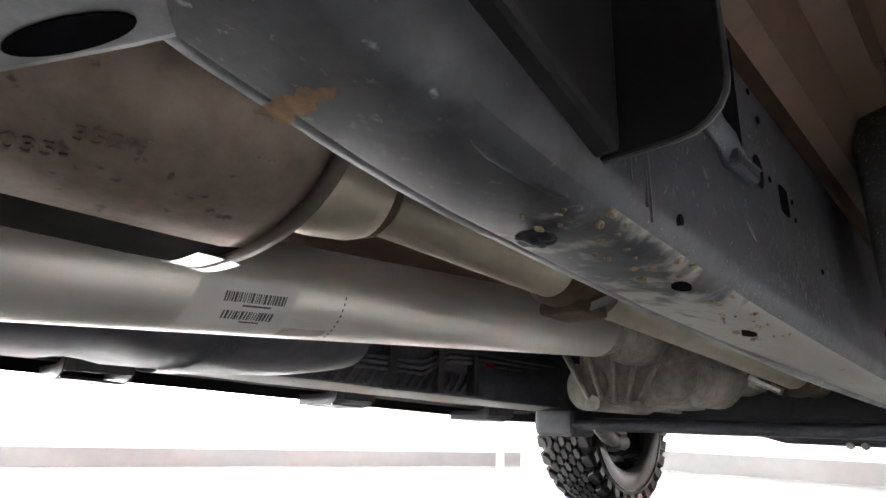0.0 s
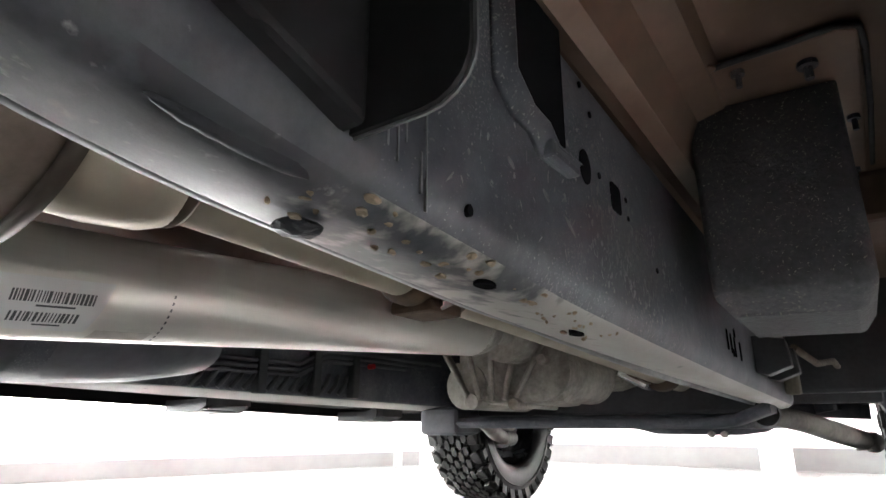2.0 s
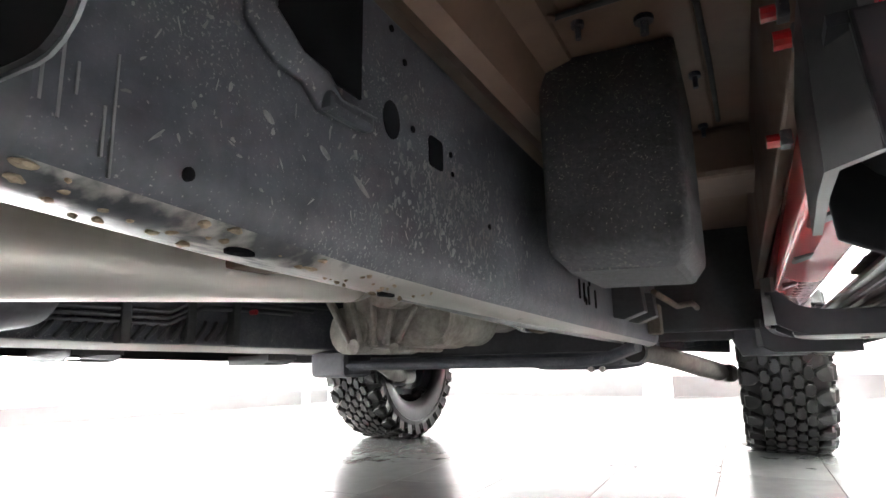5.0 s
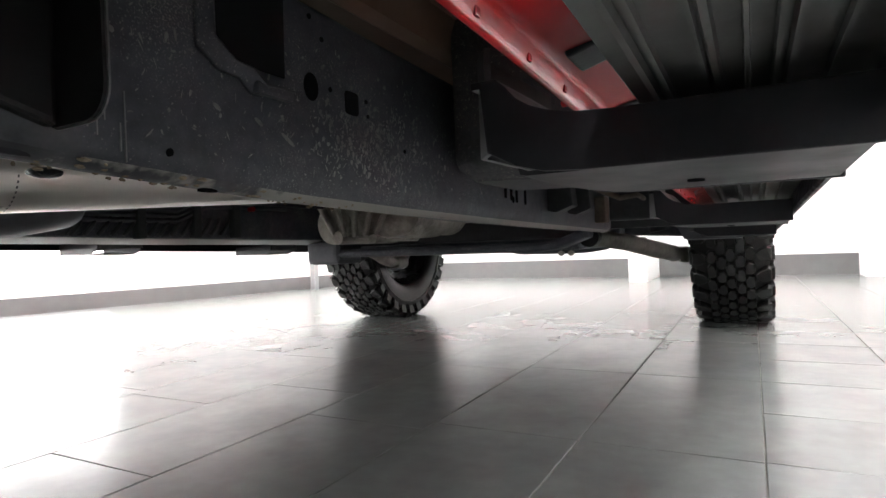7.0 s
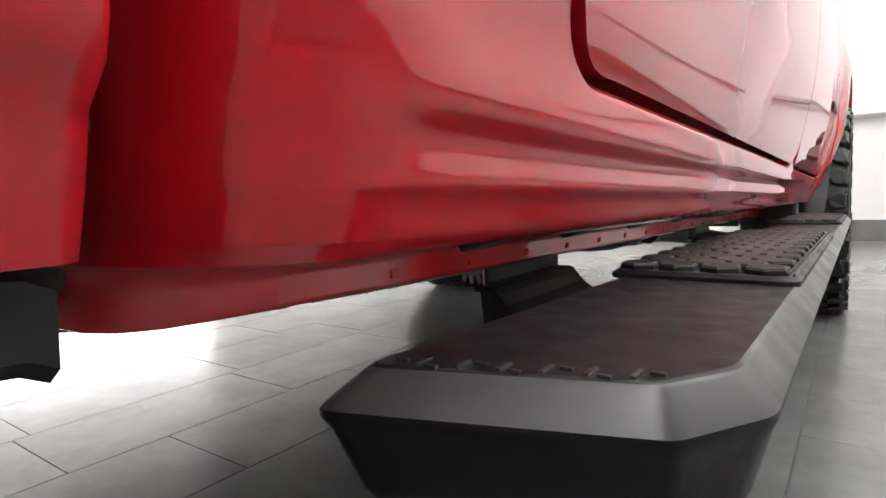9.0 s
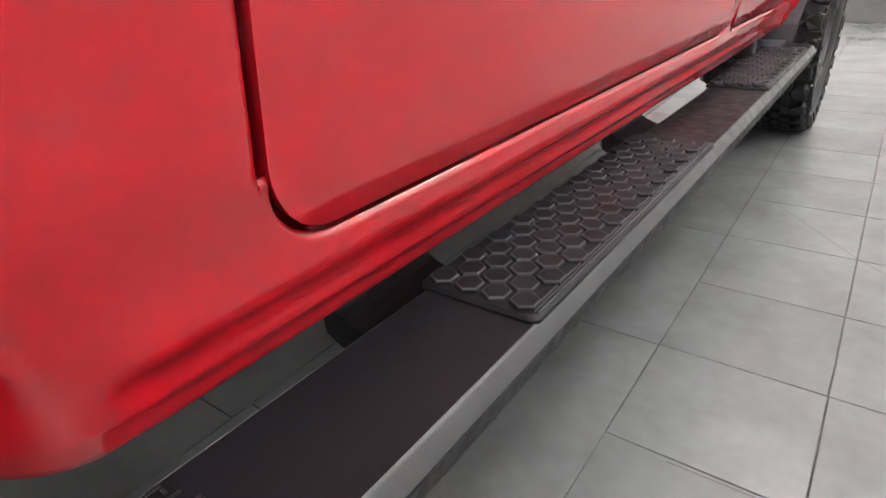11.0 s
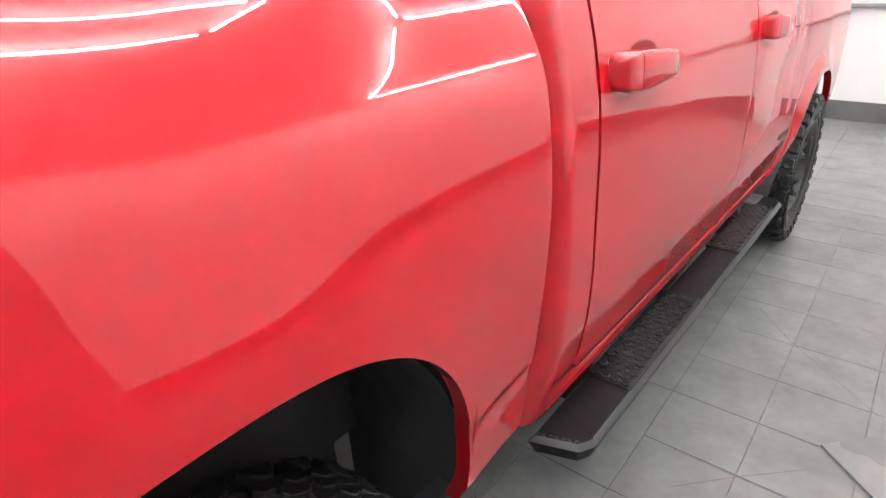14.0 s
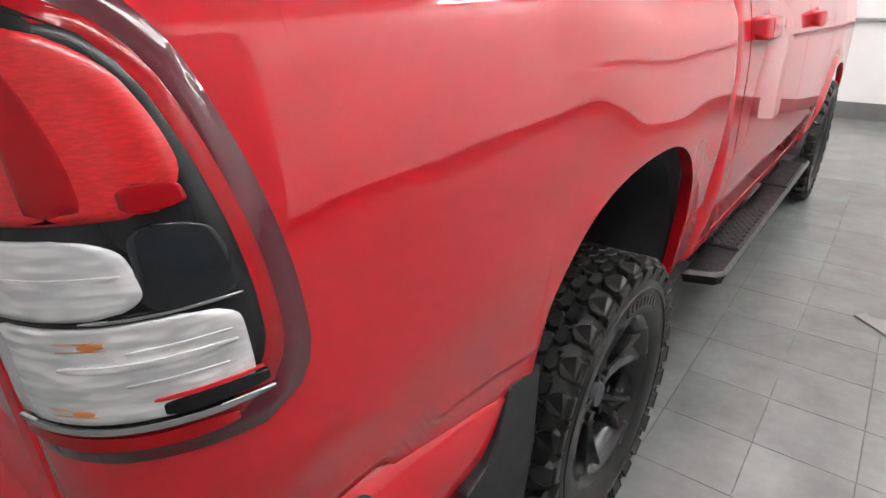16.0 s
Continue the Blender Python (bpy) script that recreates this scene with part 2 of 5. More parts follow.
LENS_CLEAR = faceted("clear_lens_reflector", (0.56, 0.565, 0.575), (0.95, 0.95, 0.945), 30.0, 0.22, 0.25, 1.0, 0.2)
LENS_RED = faceted("red_lens", (0.46, 0.002, 0.005), (0.62, 0.005, 0.01), 160.0, 0.35, 0.0, 0.6, 0.06)
LAMP_DARK = mat("dark_lamp_bezel", (0.075, 0.004, 0.011), 0.3, coat=1.0, spec=0.1)
LAMP_BLACK = mat("black_lamp_frame", (0.008, 0.008, 0.009), 0.25, spec=0.3)
CUP = mat("shaded_red_cup", (0.2, 0.002, 0.004), 0.4, spec=0.1)

SEAM = mat("worn_grey_metal", (0.24, 0.245, 0.25), 0.5, 0.4, color2=(0.12, 0.122, 0.13), scale=50, bump=0.2)
DIRT = mat("dried_mud", (0.13, 0.11, 0.08), 0.9, color2=(0.07, 0.06, 0.05), scale=120, bump=0.6)
TANK = mat("satin_grey_black_plastic", (0.055, 0.056, 0.065), 0.6, grain=0.8, scale=30, bump=0.1)
ARM = mat("satin_black_steel", (0.018, 0.018, 0.021), 0.42, grain=0.3, scale=90, bump=0.05, spec=0.22)
# paler than the arm steel: light on the end plates as colour
ARM_END = mat("pale_lit_steel", (0.025, 0.025, 0.027), 0.42, color2=(0.09, 0.09, 0.088), scale=12, spec=0.35)
# paler than the arms: light off the floor put into the colour
DECK_UNDER = mat("floorlit_underside_coat", (0.09, 0.09, 0.09), 0.45, color2=(0.17, 0.17, 0.166), scale=16, bump=0.1, spec=0.4)
# lighter copy of the board coat, with the bevels' highlight as colour
EDGE = mat("highlit_satin_board_edge", (0.017, 0.017, 0.0185), 0.36, grain=0.2, scale=200, bump=0.03, spec=0.55)
SUSP = mat("cast_iron_arm", (0.2, 0.19, 0.17), 0.6, 0.3, color2=(0.12, 0.11, 0.1), scale=50, bump=0.3)
FIBRE = mat("pale_fibre", (0.42, 0.4, 0.36), 0.9)
SPLASH = mat("dried_splash", (0.27, 0.27, 0.265), 0.8, color2=(0.13, 0.13, 0.13), scale=200)
# near-black for slabs that stand in for the shade inside holes
HOLE = mat("hole_shade_black", (0.01, 0.01, 0.011), 1.0, spec=0.0)
WAX = mat("smooth_wet_wax", (0.024, 0.025, 0.028), 0.4, grain=0.5, scale=40, bump=0.5, spec=0.15)
CUT = mat("cut_line", (0.07, 0.068, 0.065), 0.9)
LABEL_OLD = mat("torn_label_glue", (0.5, 0.46, 0.42), 0.7, grain=0.3, scale=90)
LIP = mat("bright_lip_steel", (0.6, 0.59, 0.575), 0.35, 0.9, grain=0.2, scale=120, bump=0.3)
MUFFLER_RING = mat("tarnished_ring", (0.12, 0.1, 0.085), 0.5, 0.8, grain=0.4)
MUFFLER_DARK = mat("dark_muffler_underside", (0.012, 0.011, 0.01), 0.9, grain=0.4, spec=0.04)

SHUTTER = mat("grey_shutter", (0.22, 0.22, 0.225), 0.5, grain=0.1)
DIM_WALL = mat("dim_grey_wall", (0.38, 0.38, 0.385), 0.5, grain=0.15, scale=4)
POST = mat("grey_steel_post", (0.3, 0.31, 0.31), 0.4, 0.5, grain=0.2)


# ---- mesh helpers ----
def obj(name, verts, faces, material, parent=None, smooth=False, label=""):
    me = bpy.data.meshes.new(name)
    me.from_pydata([tuple(v) for v in verts], [], faces)
    me.materials.append(material)
    if smooth:
        for p in me.polygons:
            p.use_smooth = True
    me.update()
    ob = new(name, me)
    if parent:
        ob.parent = parent
    if label:
        tagged(ob, label)
    return ob


def part(name, bm, material, parent, label="", smooth=False):
    bmesh.ops.recalc_face_normals(bm, faces=bm.faces)
    me = bpy.data.meshes.new(name)
    bm.to_mesh(me)
    bm.free()
    me.materials.append(material)
    if smooth:
        for p in me.polygons:
            p.use_smooth = True
    ob = new(name, me)
    if parent:
        ob.parent = parent
    if label:
        tagged(ob, label)
    return ob


def thing(name, label, category, group=""):
    return tagged(new(name), label, category, group)


def add_box(bm, lo, hi, bevel=0.0, m=None, segs=2):
    ret = bmesh.ops.create_cube(bm, size=1.0)
    vs = ret["verts"]
    for v in vs:
        v.co = Vector([(lo[i] + hi[i]) / 2 + v.co[i] * (hi[i] - lo[i]) for i in range(3)])
        if m is not None:
            v.co = m @ v.co
    if bevel:
        es = list({e for v in vs for e in v.link_edges})
        bmesh.ops.bevel(bm, geom=es, offset=bevel, segments=segs, affect="EDGES", profile=0.6)


def box(name, lo, hi, material, parent=None, bevel=0.004, label="", m=None, segs=2):
    bm = bmesh.new()
    add_box(bm, lo, hi, bevel, m, segs)
    return part(name, bm, material, parent, label)


def loft(name, rings, material, parent=None, closed=True, caps=True, smooth=True, label=""):
    """A skin over rings of points, each ring with the same count."""
    n = len(rings[0])
    verts = [p for r in rings for p in r]
    faces = []
    k = n if closed else n - 1
    for i in range(len(rings) - 1):
        for j in range(k):
            a, b = i * n + j, i * n + (j + 1) % n
            faces.append((a, b, b + n, a + n))
    if caps and closed:
        faces.append(tuple(range(n - 1, -1, -1)))
        faces.append(tuple((len(rings) - 1) * n + j for j in range(n)))
    ob = obj(name, verts, faces, material, parent, smooth, label)
    bm = bmesh.new()
    bm.from_mesh(ob.data)
    bmesh.ops.recalc_face_normals(bm, faces=bm.faces)
    bm.to_mesh(ob.data)
    bm.free()
    if smooth:
        for p in ob.data.polygons:
            p.use_smooth = len(p.vertices) == 4
    return ob


def tube(name, pts, radii, material, parent=None, n=24, label="", ends=True):
    """A round tube along points, with a radius at each."""
    pts = [Vector(p) for p in pts]
    rings = []
    for i, p in enumerate(pts):
        d = (pts[min(i + 1, len(pts) - 1)] - pts[max(i - 1, 0)]).normalized()
        s = d.cross(Vector((0, 0, 1)) if abs(d.z) < 0.9 else Vector((1, 0, 0))).normalized()
        u = s.cross(d)
        r = radii[i] if isinstance(radii, (list, tuple)) else radii
        rings.append([p + s * r * math.cos(2 * math.pi * j / n) + u * r * math.sin(2 * math.pi * j / n) for j in range(n)])
    return loft(name, rings, material, parent, caps=ends, label=label)


def add_cyl(bm, p, q, r, n=12, r2=None):
    p, q = Vector(p), Vector(q)
    d = q - p
    m = Matrix.Translation((p + q) / 2) @ d.to_track_quat("Z", "Y").to_matrix().to_4x4()
    bmesh.ops.create_cone(bm, cap_ends=True, segments=n, radius1=r, radius2=r if r2 is None else r2, depth=d.length, matrix=m)


def cyl(name, p, q, r, material, parent=None, n=12, r2=None, label=""):
    bm = bmesh.new()
    add_cyl(bm, p, q, r, n, r2)
    return part(name, bm, material, parent, label)


def interp(table, v):
    xs, ys = zip(*table)
    return float(np.interp(v, xs, ys))


def slab(name, outline, axis, lo, hi, material, parent=None, bevel=0.0, label=""):
    """An outline of 2D points pulled out along an axis from lo to hi."""
    def at(p, d):
        return {"x": (d, p[0], p[1]), "y": (p[0], d, p[1]), "z": (p[0], p[1], d)}[axis]
    bm = bmesh.new()
    a = [bm.verts.new(at(p, lo)) for p in outline]
    b = [bm.verts.new(at(p, hi)) for p in outline]
    n = len(outline)
    bm.faces.new(a)
    bm.faces.new(b)
    for i in range(n):
        bm.faces.new((a[i], a[(i + 1) % n], b[(i + 1) % n], b[i]))
    bmesh.ops.recalc_face_normals(bm, faces=bm.faces)
    if bevel:
        bmesh.ops.bevel(bm, geom=bm.edges[:], offset=bevel, segments=2, affect="EDGES", profile=0.6)
    return part(name, bm, material, parent, label)


def rounded(lo, hi, r, n=5):
    """Outline of a rounded rectangle."""
    pts = []
    for cx, cy, a in ((hi[0] - r, hi[1] - r, 0), (lo[0] + r, hi[1] - r, 90), (lo[0] + r, lo[1] + r, 180), (hi[0] - r, lo[1] + r, 270)):
        for i in range(n + 1):
            t = radians(a + 90 * i / n)
            pts.append((cx + r * math.cos(t), cy + r * math.sin(t)))
    return pts


def sharpen(ob, angle):
    """Keep creases steeper than the angle crisp."""
    bm = bmesh.new()
    bm.from_mesh(ob.data)
    for e in bm.edges:
        if len(e.link_faces) == 2 and e.calc_face_angle(0.0) > radians(angle):
            e.smooth = False
    bm.to_mesh(ob.data)
    bm.free()
    return ob

# ---- room ----
CEIL_Z = 3.3
# the long wall beside the truck's far side runs at a slant
WL = [(-5.75, -3.6), (-3.05, 5.9)]


def wall(name, p, q, z0, z1, material=WALL, thick=0.12):
    p, q = Vector((*p, 0)), Vector((*q, 0))
    d = (q - p).normalized()
    nrm = Vector((-d.y, d.x, 0)) * thick
    bm = bmesh.new()
    a = [p, q, q + nrm, p + nrm]
    lo = [bm.verts.new((v.x, v.y, z0)) for v in a]
    hi = [bm.verts.new((v.x, v.y, z1)) for v in a]
    bm.faces.new(lo)
    bm.faces.new(hi)
    for i in range(4):
        bm.faces.new((lo[i], lo[(i + 1) % 4], hi[(i + 1) % 4], hi[i]))
    return tagged(part(name, bm, material, None), kind="structure")


def on_wall(p, q, s):
    return (p[0] + (q[0] - p[0]) * s, p[1] + (q[1] - p[1]) * s)


ROOM_X1, ROOM_Y0, ROOM_Y1 = 4.1, -4.0, 6.95
wall("wall_north", (-3.3, ROOM_Y1), (ROOM_X1, ROOM_Y1), 0, CEIL_Z)
wall("wall_east", (ROOM_X1, ROOM_Y1), (ROOM_X1, ROOM_Y0), 0, CEIL_Z)
# unseen wall, greyed only to dim what the paint reflects
wall("wall_south", (ROOM_X1, ROOM_Y0), (-6.2, ROOM_Y0), 0, CEIL_Z, DIM_WALL)
# west wall with a wide daylit opening above a low kerb
S0, S1, WIN_TOP = 0.30, 0.762, 0.78
wall("wall_west_sill", WL[0], WL[1], 0, 0.16)
wall("wall_west_pier", WL[0], on_wall(*WL, S0), 0.16, CEIL_Z)
wall("wall_west_end", on_wall(*WL, S1), WL[1], 0.16, CEIL_Z)
wall("wall_west_lintel", on_wall(*WL, S0), on_wall(*WL, S1), WIN_TOP, CEIL_Z)
wall("wall_corner", (WL[1][0], WL[1][1] - 0.1), (-2.9, ROOM_Y1), 0, CEIL_Z)
ceiling = tagged(box("ceiling", (-6.4, ROOM_Y0 - 0.2, CEIL_Z), (ROOM_X1 + 0.2, ROOM_Y1 + 0.2, CEIL_Z + 0.1), CEIL, None, 0), kind="structure")


def skirting(p, q, h=0.13):
    d = (Vector((*q, 0)) - Vector((*p, 0))).normalized()
    off = Vector((d.y, -d.x, 0)) * 0.012
    bm = bmesh.new()
    a, b = Vector((*p, 0.001)), Vector((*q, 0.001))
    vs = [a, b, b + off, a + off]
    lo = [bm.verts.new(v) for v in vs]
    hi = [bm.verts.new(v + Vector((0, 0, h))) for v in vs]
    bm.faces.new(lo)
    bm.faces.new(hi)
    for i in range(4):
        bm.faces.new((lo[i], lo[(i + 1) % 4], hi[(i + 1) % 4], hi[i]))
    return tagged(part("baseboard", bm, SKIRT, None), kind="structure")


skirting(WL[0], WL[1])
skirting((-2.9, ROOM_Y1), (ROOM_X1, ROOM_Y1), 0.19)
skirting((ROOM_X1, ROOM_Y1), (ROOM_X1, ROOM_Y0), 0.19)

# pilasters, a post and a shutter
for nm, x0, x1, y0 in (("pilaster_1", 0.0, 0.16, 6.15), ("pilaster_2", 1.82, 2.0, 6.6)):
    tagged(box(nm, (x0, y0, 0), (x1, ROOM_Y1, CEIL_Z), WALL, None, 0.004), kind="structure")
tagged(box("steel_post", (-3.03, 5.35, 0), (-2.97, 5.41, CEIL_Z), POST, None, 0.004), kind="structure")
tagged(box("shutter", (ROOM_X1 - 0.03, -3.4, 0.02), (ROOM_X1 - 0.004, 0.7, 2.9), SHUTTER, None, 0.004), kind="structure")
bar = thing("wall_rail", "grey steel rail pipe along the white wall", "pipe rail")
tube("pipe", [(0.6, ROOM_Y1 - 0.06, 1.08), (4.0, ROOM_Y1 - 0.06, 1.08)], 0.022, POST, bar, 14)
for x in (0.72, 2.2, 3.7):
    cyl("bracket", (x, ROOM_Y1 - 0.07, 1.08), (x, ROOM_Y1 - 0.002, 1.08), 0.03, POST, bar, 14)
    box("clamp", (x - 0.035, ROOM_Y1 - 0.09, 1.05), (x + 0.035, ROOM_Y1 - 0.05, 1.12), POST, bar, 0.006)

# daylight in the west opening
win = tagged(new("window_1"), kind="structure")
a, b = on_wall(*WL, S0), on_wall(*WL, S1)
nx = Vector((-(b[1] - a[1]), b[0] - a[0], 0)).normalized() * 0.10
obj("pane", [Vector((*a, 0.16)) + nx, Vector((*b, 0.16)) + nx, Vector((*b, WIN_TOP)) + nx, Vector((*a, WIN_TOP)) + nx], [(0, 1, 2, 3)], WINDOW_GLOW, win)


# LED tubes in a honeycomb under the ceiling
def led(p, q):
    t = thing("ceiling_light", "lit white linear LED tube on the ceiling", "ceiling light", "honeycomb ceiling lights")
    p, q = Vector(p), Vector(q)
    t.location = (p + q) / 2
    d = (q - p) / 2
    u = d.normalized() * 0.02
    tube("diffuser", [-d + u, d - u], 0.0082, LED, t, 10)
    for s in (-1, 1):
        cyl("end_cap", (d - u * 1.2) * s, d * s, 0.02, BLACK, t, 8)
    return t


HX, LONG, TIP = 1.25, 2.9, 0.75
ZL = CEIL_Z - 0.06
for i in range(-3, 1):
    x0 = 0.25 + i * HX
    for j in range(-1, 3):
        y0 = 0.75 + j * (LONG + TIP) - (0.5 * (LONG + TIP) if i % 2 else 0)
        if not (-3.7 < x0 < 3.6 and -2.6 < y0 < 5.0):
            continue
        led((x0, y0, ZL), (x0, y0 + LONG, ZL))
        if x0 + HX < 1.2:
            led((x0, y0 + LONG, ZL), (x0 + HX * 0.98, y0 + LONG + TIP * 0.98, ZL))
        if x0 - HX > -3.9:
            led((x0, y0, ZL), (x0 - HX * 0.98, y0 - TIP * 0.98, ZL))

for p, q in (((1.665, 0.5), (1.68, 1.5)), ((2.13, -2.4), (1.98, 1.56)), ((2.19, -2.4), (2.32, 1.4)), ((2.32, 1.42), (1.98, 1.66)), ((1.66, 1.56), (1.2, 2.1)), ((1.2, 2.14), (1.2, 5.2)), ((2.46, 2.86), (2.34, 6.2)), ((2.5, 2.84), (3.7, 3.3)), ((3.7, 3.34), (3.7, 6.2)), ((2.44, 2.82), (1.9, 2.3)), ((3.6, -3.4), (2.2, -2.6))):
    led((*p, ZL), (*q, ZL))

# ---- truck ----
truck = thing("pickup_truck", "glossy red crew-cab pickup truck on black off-road wheels", "pickup truck")
RAIL_B = [(-1.2, 0.66), (0.1, 0.68), (0.5, 0.61), (0.7, 0.522), (0.78, 0.49), (0.82, 0.479), (0.855, 0.471), (0.889, 0.4645), (0.93, 0.459), (0.96, 0.456), (0.995, 0.4535), (1.07, 0.449), (1.2, 0.441), (1.4, 0.435), (1.8, 0.427), (2.4, 0.418), (2.82, 0.412), (3.1, 0.45), (3.4, 0.51), (4.2, 0.53)]
RX = 0.577


def rail_x(y):
    return interp([(-1.2, 0.5), (0.3, 0.53), (0.85, RX), (2.75, RX), (3.05, 0.47), (4.2, 0.43)], y)


def rail(side):
    """A boxed frame rail with rounded edges; the rear end kicks up over the axle."""
    rings = []
    for y in [-1.2 + 0.045 * i for i in range(42)] + [0.68 + 0.015 * i for i in range(30)] + [1.14 + 0.045 * i for i in range(69)]:
        zb = interp(RAIL_B, y)
        h = 0.222 if y < 2.7 else 0.222 - 0.06 * min(1, (y - 2.7) / 0.5)
        xo = rail_x(y)
        xi = xo - 0.097
        ring = []
        for (cx, cz, r, a0) in ((xo - 0.027, zb + 0.027, 0.027, -90), (xo - 0.012, zb + h - 0.012, 0.012, 0), (xi + 0.012, zb + h - 0.012, 0.012, 90), (xi + 0.01, zb + 0.022, 0.01, 180)):
            for k in range(5):
                t = radians(a0 + 22.5 * k)
                ring.append((side * (cx + r * math.cos(t)), y, cz + r * math.sin(t)))
        rings.append(ring)
    ob = loft("frame_rail", rings, FRAME, truck, label="black waxed boxed steel frame rail, dirty and chipped")
    ob.data.materials.append(RAIL_UNDER)
    ob.data.materials.append(RAIL_WAX)
    for p in ob.data.polygons:
        if p.normal.z < -0.8:
            p.material_index = 1
        elif p.center.y < 0.985:
            p.material_index = 2
    return ob


rail_r = rail(1)
rail_l = rail(-1)


def rz(y):
    return interp(RAIL_B, y)


# the bright pinched seam along the inner lower edge
rings = []
for y in [0.72 + 0.04 * i for i in range(52)]:
    x, z = rail_x(y) - 0.097, rz(y) + interp([(1.3, 0.0215), (1.7, 0.014)], y)
    rings.append([(x - 0.008, y, z + 0.006), (x - 0.012, y, z), (x - 0.008, y, z - 0.005), (x + 0.006, y, z - 0.008), (x + 0.01, y, z + 0.004)])
loft("pinch_seam", rings, SEAM, rail_r, label="bare worn seam of the rail")
# weld and dirt beads along the lower outer edge
bm = bmesh.new()
rnd = random.Random(4)
for k in range(46):
    y = 0.955 + 0.36 * rnd.random() ** 1.4
    x = rail_x(y) - 0.008 - 0.022 * rnd.random() - 0.04 * rnd.random() ** 4
    s = 0.0012 + 0.0028 * rnd.random() ** 2.5
    zo = max(0.0, x - rail_x(y) + 0.027) ** 2 / 0.054
    m = Matrix.Translation((x, y, rz(y) + zo + 0.0008)) @ Matrix.Rotation(rnd.uniform(-0.4, 0.4), 4, "Z") @ Matrix.Diagonal((s, s * (1 + 1.2 * rnd.random()), 0.0016, 1))
    bmesh.ops.create_icosphere(bm, subdivisions=2, radius=1.0, matrix=m)
for v in bm.verts:
    v.co += noise.noise_vector(v.co * 300) * 0.0012
tagged(part("dirt_bead", bm, CRUMB, rail_r, "crumbs of dried mud and sealer"), kind="stuff")


def under_patch(name, corners, material, label, seed):
    """A thin ragged film on the underside of the rail."""
    rnd = random.Random(seed)
    edge = []
    for i, (x, y) in enumerate(corners):
        x2, y2 = corners[(i + 1) % len(corners)]
        for k in range(8):
            u = k / 8
            w = 0.0022 if k else 0.0
            edge.append((x + (x2 - x) * u + rnd.uniform(-w, w), y + (y2 - y) * u + rnd.uniform(-w, w)))
    vs = [(x, y, rz(y) - 0.0013) for x, y in edge]
    cx, cy = sum(p[0] for p in edge) / len(edge), sum(p[1] for p in edge) / len(edge)
    vs.append((cx, cy, rz(cy) - 0.0016))
    n = len(edge)
    return obj(name, vs, [(i, (i + 1) % n, n) for i in range(n)], material, rail_r, label=label)


# a run of black wax along the rounded outer edge
rnd = random.Random(2)
rings = []
for k in range(33):
    u = k / 32
    y = 0.884 + 0.068 * u
    wide = 0.0036 * min(1.0, math.sqrt(max(0.0, 4.5 * u))) * min(1.0, math.sqrt(max(0.0, 6 * (1 - u)))) + 0.0004 * rnd.random()
    mid = 0.019 - 0.003 * u + 0.001 * math.sin(5 * u) + 0.0005 * rnd.random()
    ring = []
    for q in range(7):
        d = mid + wide * (q / 3 - 1)
        zc = rz(y) + 0.027 - math.sqrt(max(0.0, 0.027 ** 2 - (0.027 - d) ** 2))
        ring.append((rail_x(y) - d, y, zc - 0.0012 * math.sin(math.pi * q / 6) + 0.0002))
    rings.append(ring)
loft("wax_run", rings, WAX, rail_r, closed=False, caps=False, label="run of wet black wax")
under_patch("rust_stain", [(0.489, 0.822), (0.512, 0.824), (0.535, 0.833), (0.515, 0.837), (0.494, 0.834)], RUST_STAIN, "orange rust stain", 5)
bm = bmesh.new()
bmesh.ops.create_icosphere(bm, subdivisions=3, radius=1.0, matrix=Matrix.Translation((0.522, 0.982, rz(0.982))) @ Matrix.Diagonal((0.011, 0.013, 0.004, 1)))
for v in bm.verts:
    v.co += noise.noise_vector(v.co * 160) * 0.0015
part("wax_lump", bm, WAX, rail_r)


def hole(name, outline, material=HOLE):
    """A near-black slab just proud of the rail's outer face: the shade in a hole, as colour."""
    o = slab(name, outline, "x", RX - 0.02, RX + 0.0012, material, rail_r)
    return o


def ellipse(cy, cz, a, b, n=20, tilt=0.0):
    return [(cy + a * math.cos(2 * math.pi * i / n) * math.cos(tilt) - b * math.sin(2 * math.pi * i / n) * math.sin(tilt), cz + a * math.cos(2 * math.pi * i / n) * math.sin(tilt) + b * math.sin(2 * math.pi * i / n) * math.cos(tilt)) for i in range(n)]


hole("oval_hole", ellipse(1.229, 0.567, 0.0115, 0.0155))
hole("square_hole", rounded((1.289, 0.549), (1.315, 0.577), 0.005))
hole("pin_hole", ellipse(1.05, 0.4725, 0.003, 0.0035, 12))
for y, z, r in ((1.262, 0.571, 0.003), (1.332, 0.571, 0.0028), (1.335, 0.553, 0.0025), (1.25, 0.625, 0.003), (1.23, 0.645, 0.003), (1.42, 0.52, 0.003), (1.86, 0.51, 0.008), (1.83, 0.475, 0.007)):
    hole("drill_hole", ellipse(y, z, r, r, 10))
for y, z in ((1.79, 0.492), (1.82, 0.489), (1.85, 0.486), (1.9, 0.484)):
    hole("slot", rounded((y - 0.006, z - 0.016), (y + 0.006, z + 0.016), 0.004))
for y, x in ((1.107, 0.552), (1.277, 0.541)):
    z = rz(y)
    slab("drain_hole", [(x + 0.0056 * math.cos(a), y + 0.0105 * math.sin(a)) for a in [2 * math.pi * i / 16 for i in range(16)]], "z", z - 0.0012, z + 0.01, HOLE, rail_r)
rnd = random.Random(15)
vs, fs = [], []
for k in range(1500):
    if k % 5 < 3:
        y, z = rnd.gauss(1.36, 0.07), rnd.gauss(0.52, 0.03)
    else:
        y, z = rnd.uniform(1.0, 1.75), rnd.uniform(0.46, 0.62)
